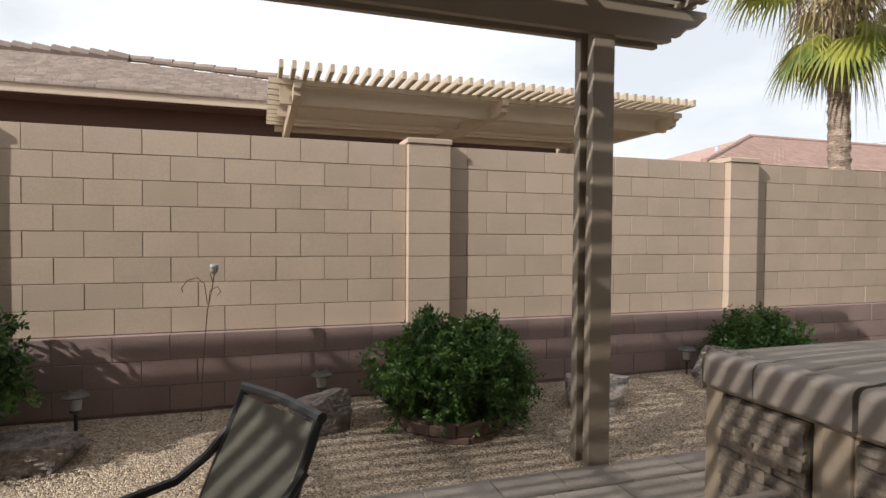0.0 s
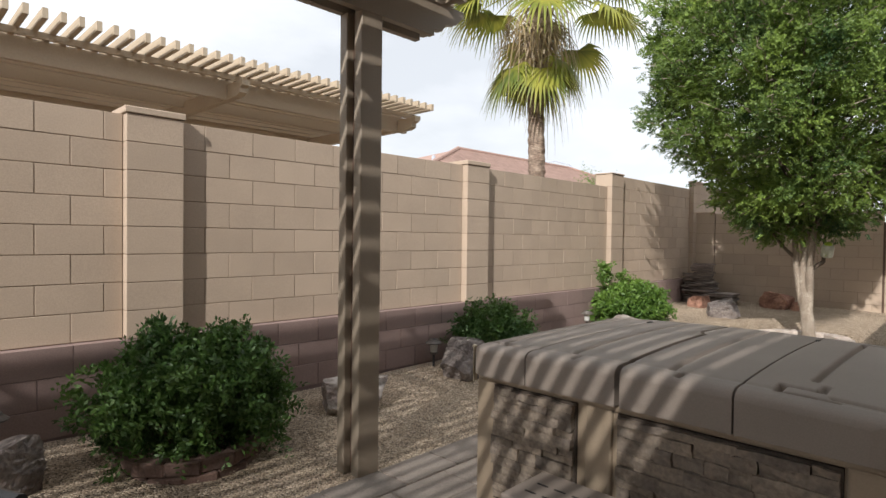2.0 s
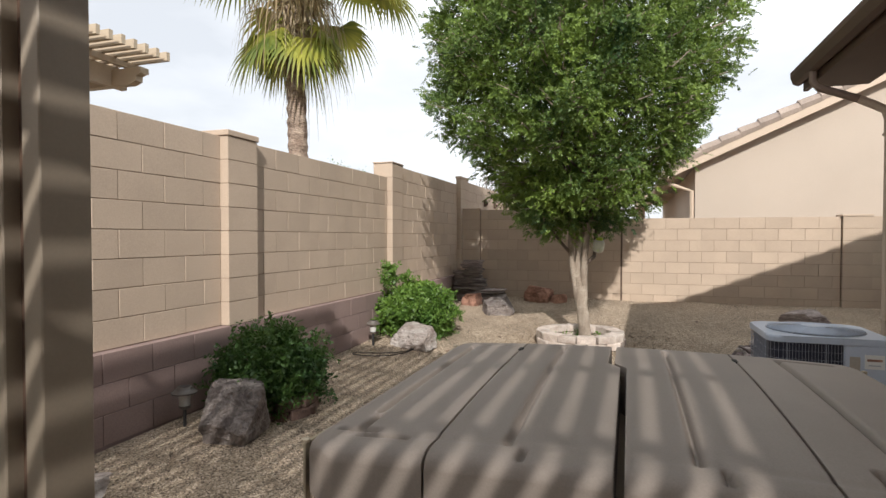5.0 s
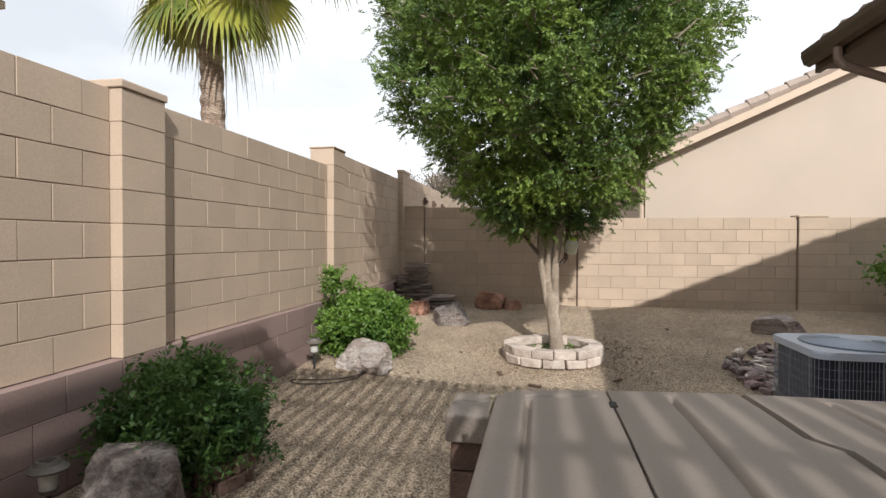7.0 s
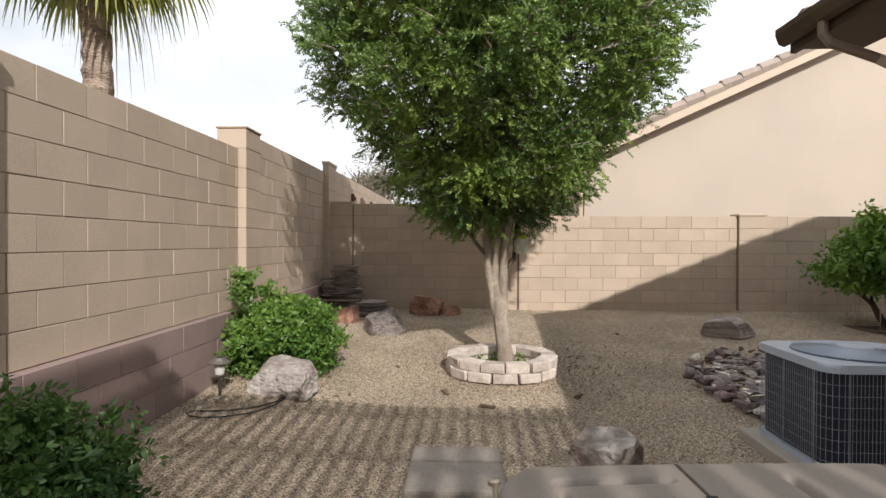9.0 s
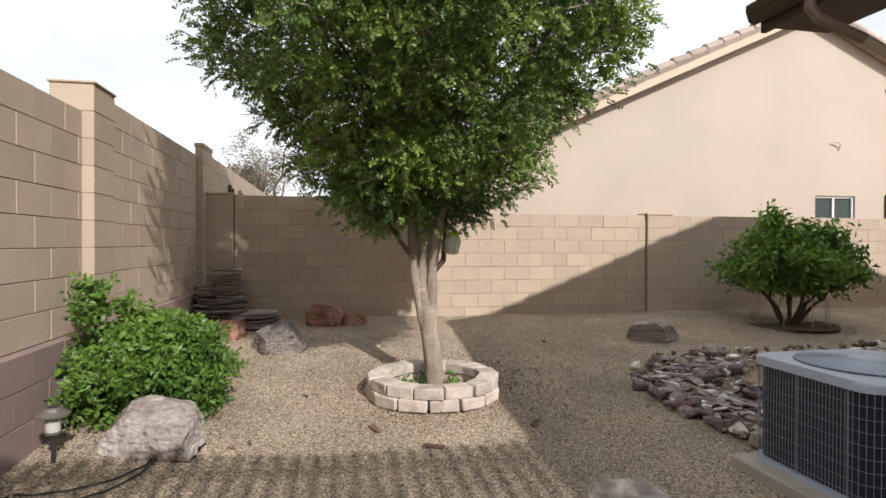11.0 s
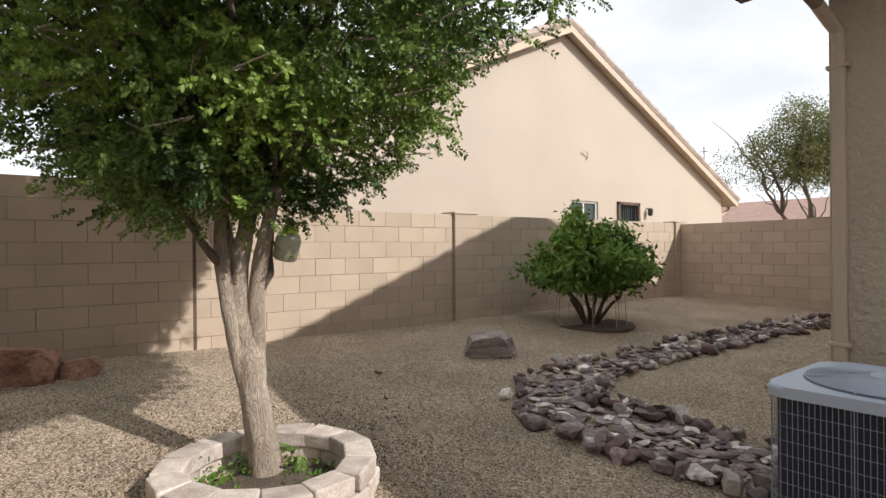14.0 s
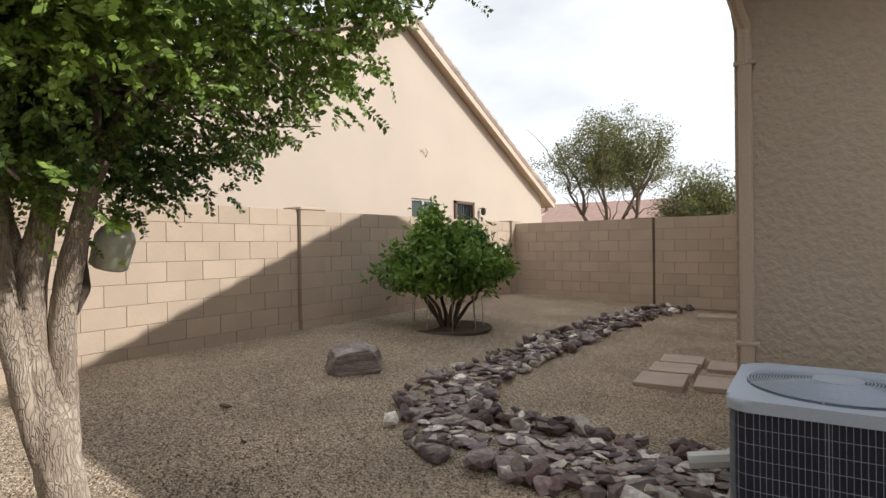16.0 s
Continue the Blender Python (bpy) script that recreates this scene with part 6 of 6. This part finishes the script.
def loose_gravel():
    """Loose stones over the nearer gravel."""
    rng = np.random.default_rng(12)
    n = 70000
    x, y = rng.uniform(-2.5, 12.2, n), rng.uniform(-3.0, 5.1, n)
    near = rng.random(n) < np.clip(1.15 - 0.09 * np.maximum(0, x - 4) - 0.1 * np.maximum(0, 2 - y), 0.15, 1)
    patio_area = (x < 4.95) & (y < 3.55)
    keep = near & ~patio_area & ~((np.hypot(x - 8.93, y - 2.50) < 0.46))
    x, y = x[keep], y[keep]
    n = len(x)
    z = np.array([rise(p, q) for p, q in zip(x, y)])
    c = np.array([[1, 0, 0], [-0.5, 0.85, 0], [-0.5, -0.85, 0], [0.2, 0.1, 0.75]])
    s = rng.uniform(0.005, 0.012, (n, 1, 1))
    a = rng.uniform(0, 6.28, n)
    ca, sa = np.cos(a), np.sin(a)
    v = c[None] * s * rng.uniform(0.7, 1.3, (n, 1, 3))
    vx = v[..., 0] * ca[:, None] - v[..., 1] * sa[:, None]
    vy = v[..., 0] * sa[:, None] + v[..., 1] * ca[:, None]
    vs = np.stack([vx + x[:, None], vy + y[:, None], v[..., 2] + z[:, None] + 0.004], axis=2).reshape(-1, 3)
    i = np.arange(n)[:, None] * 4
    fs = np.concatenate([i + np.array([[0, 1, 3]]), i + np.array([[1, 2, 3]]), i + np.array([[2, 0, 3]])], axis=1).reshape(-1, 3)
    ob = fast("loose_gravel", vs, fs, M_PEBBLE)
    tagged(ob, "loose tan gravel stones scattered over the yard", "gravel", kind="stuff")


def leaf_litter():
    """Dry leaves and twigs that have fallen round the tree."""
    rng = np.random.default_rng(77)
    n = 2400
    a, r = rng.uniform(0, 6.28, n), 0.62 + np.abs(rng.normal(0, 0.42, n))
    pts = np.stack([9.06 + r * np.cos(a), 2.44 + r * np.sin(a), np.zeros(n)], axis=1)
    pts[:, 2] = [rise(p[0], p[1]) + 0.012 for p in pts]
    ob = leaves("leaf_litter", pts, 0.003, 1, 0.024, M_LITTER, None, 78, slim=0.45)
    tagged(ob, "dry brown fallen leaves round the tree ring", "fallen leaves", kind="stuff")


leaf_litter()


def distance():
    far_tree((26.5, 15.2), 4.3, 1.3, 51, "green shrub top far beyond the back wall", L_BUSH_LIGHT, 0.6, 0.2)
    p = thing("street_lamp", (43.0, 26.8, 0), "thin grey street lamp far beyond the roofs", "street lamp")
    part("pole", tubed([(0, 0, 0), (0, 0, 7.4)], 0.07, 8), M_METAL_GREY, p)
    part("arm", tubed([(0, 0, 7.4), (-0.3, 0.4, 7.9), (-1.0, 1.3, 8.15), (-1.6, 2.1, 8.1)], 0.05, 6), M_METAL_GREY, p)
    part("lamp_head", boxed((-1.9, 2.0, 8.0), (-1.5, 2.4, 8.12), 0.03), M_METAL_GREY, p)
    q = thing("utility_pole", (26.7, -37.4, 0), "thin far mast with a small cross arm", "pole")
    part("pole", tubed([(0, 0, 0), (0, 0, 8.6)], 0.035, 8), M_BARK_DARK, q)
    part("cross_arm", boxed((-0.35, -0.02, 8.2), (0.35, 0.02, 8.24)), M_BARK_DARK, q)
    for x in (14.3, 15.3, 16.5):
        w = thing("wall_bracket", (x, 5.16, 2.12), "small dark bracket on the far stretch of wall", "bracket", "wall brackets")
        part("plate", boxed((-0.05, -0.02, 0), (0.05, 0.03, 0.16), 0.006), M_TRIM_DARK, w)
        part("knob", boxed((-0.03, -0.06, 0.03), (0.03, -0.02, 0.10), 0.006), M_TRIM_DARK, w)


distance()
patio_chair()
garden_flower()
hanging_jug()
hose()
chips()
loose_gravel()
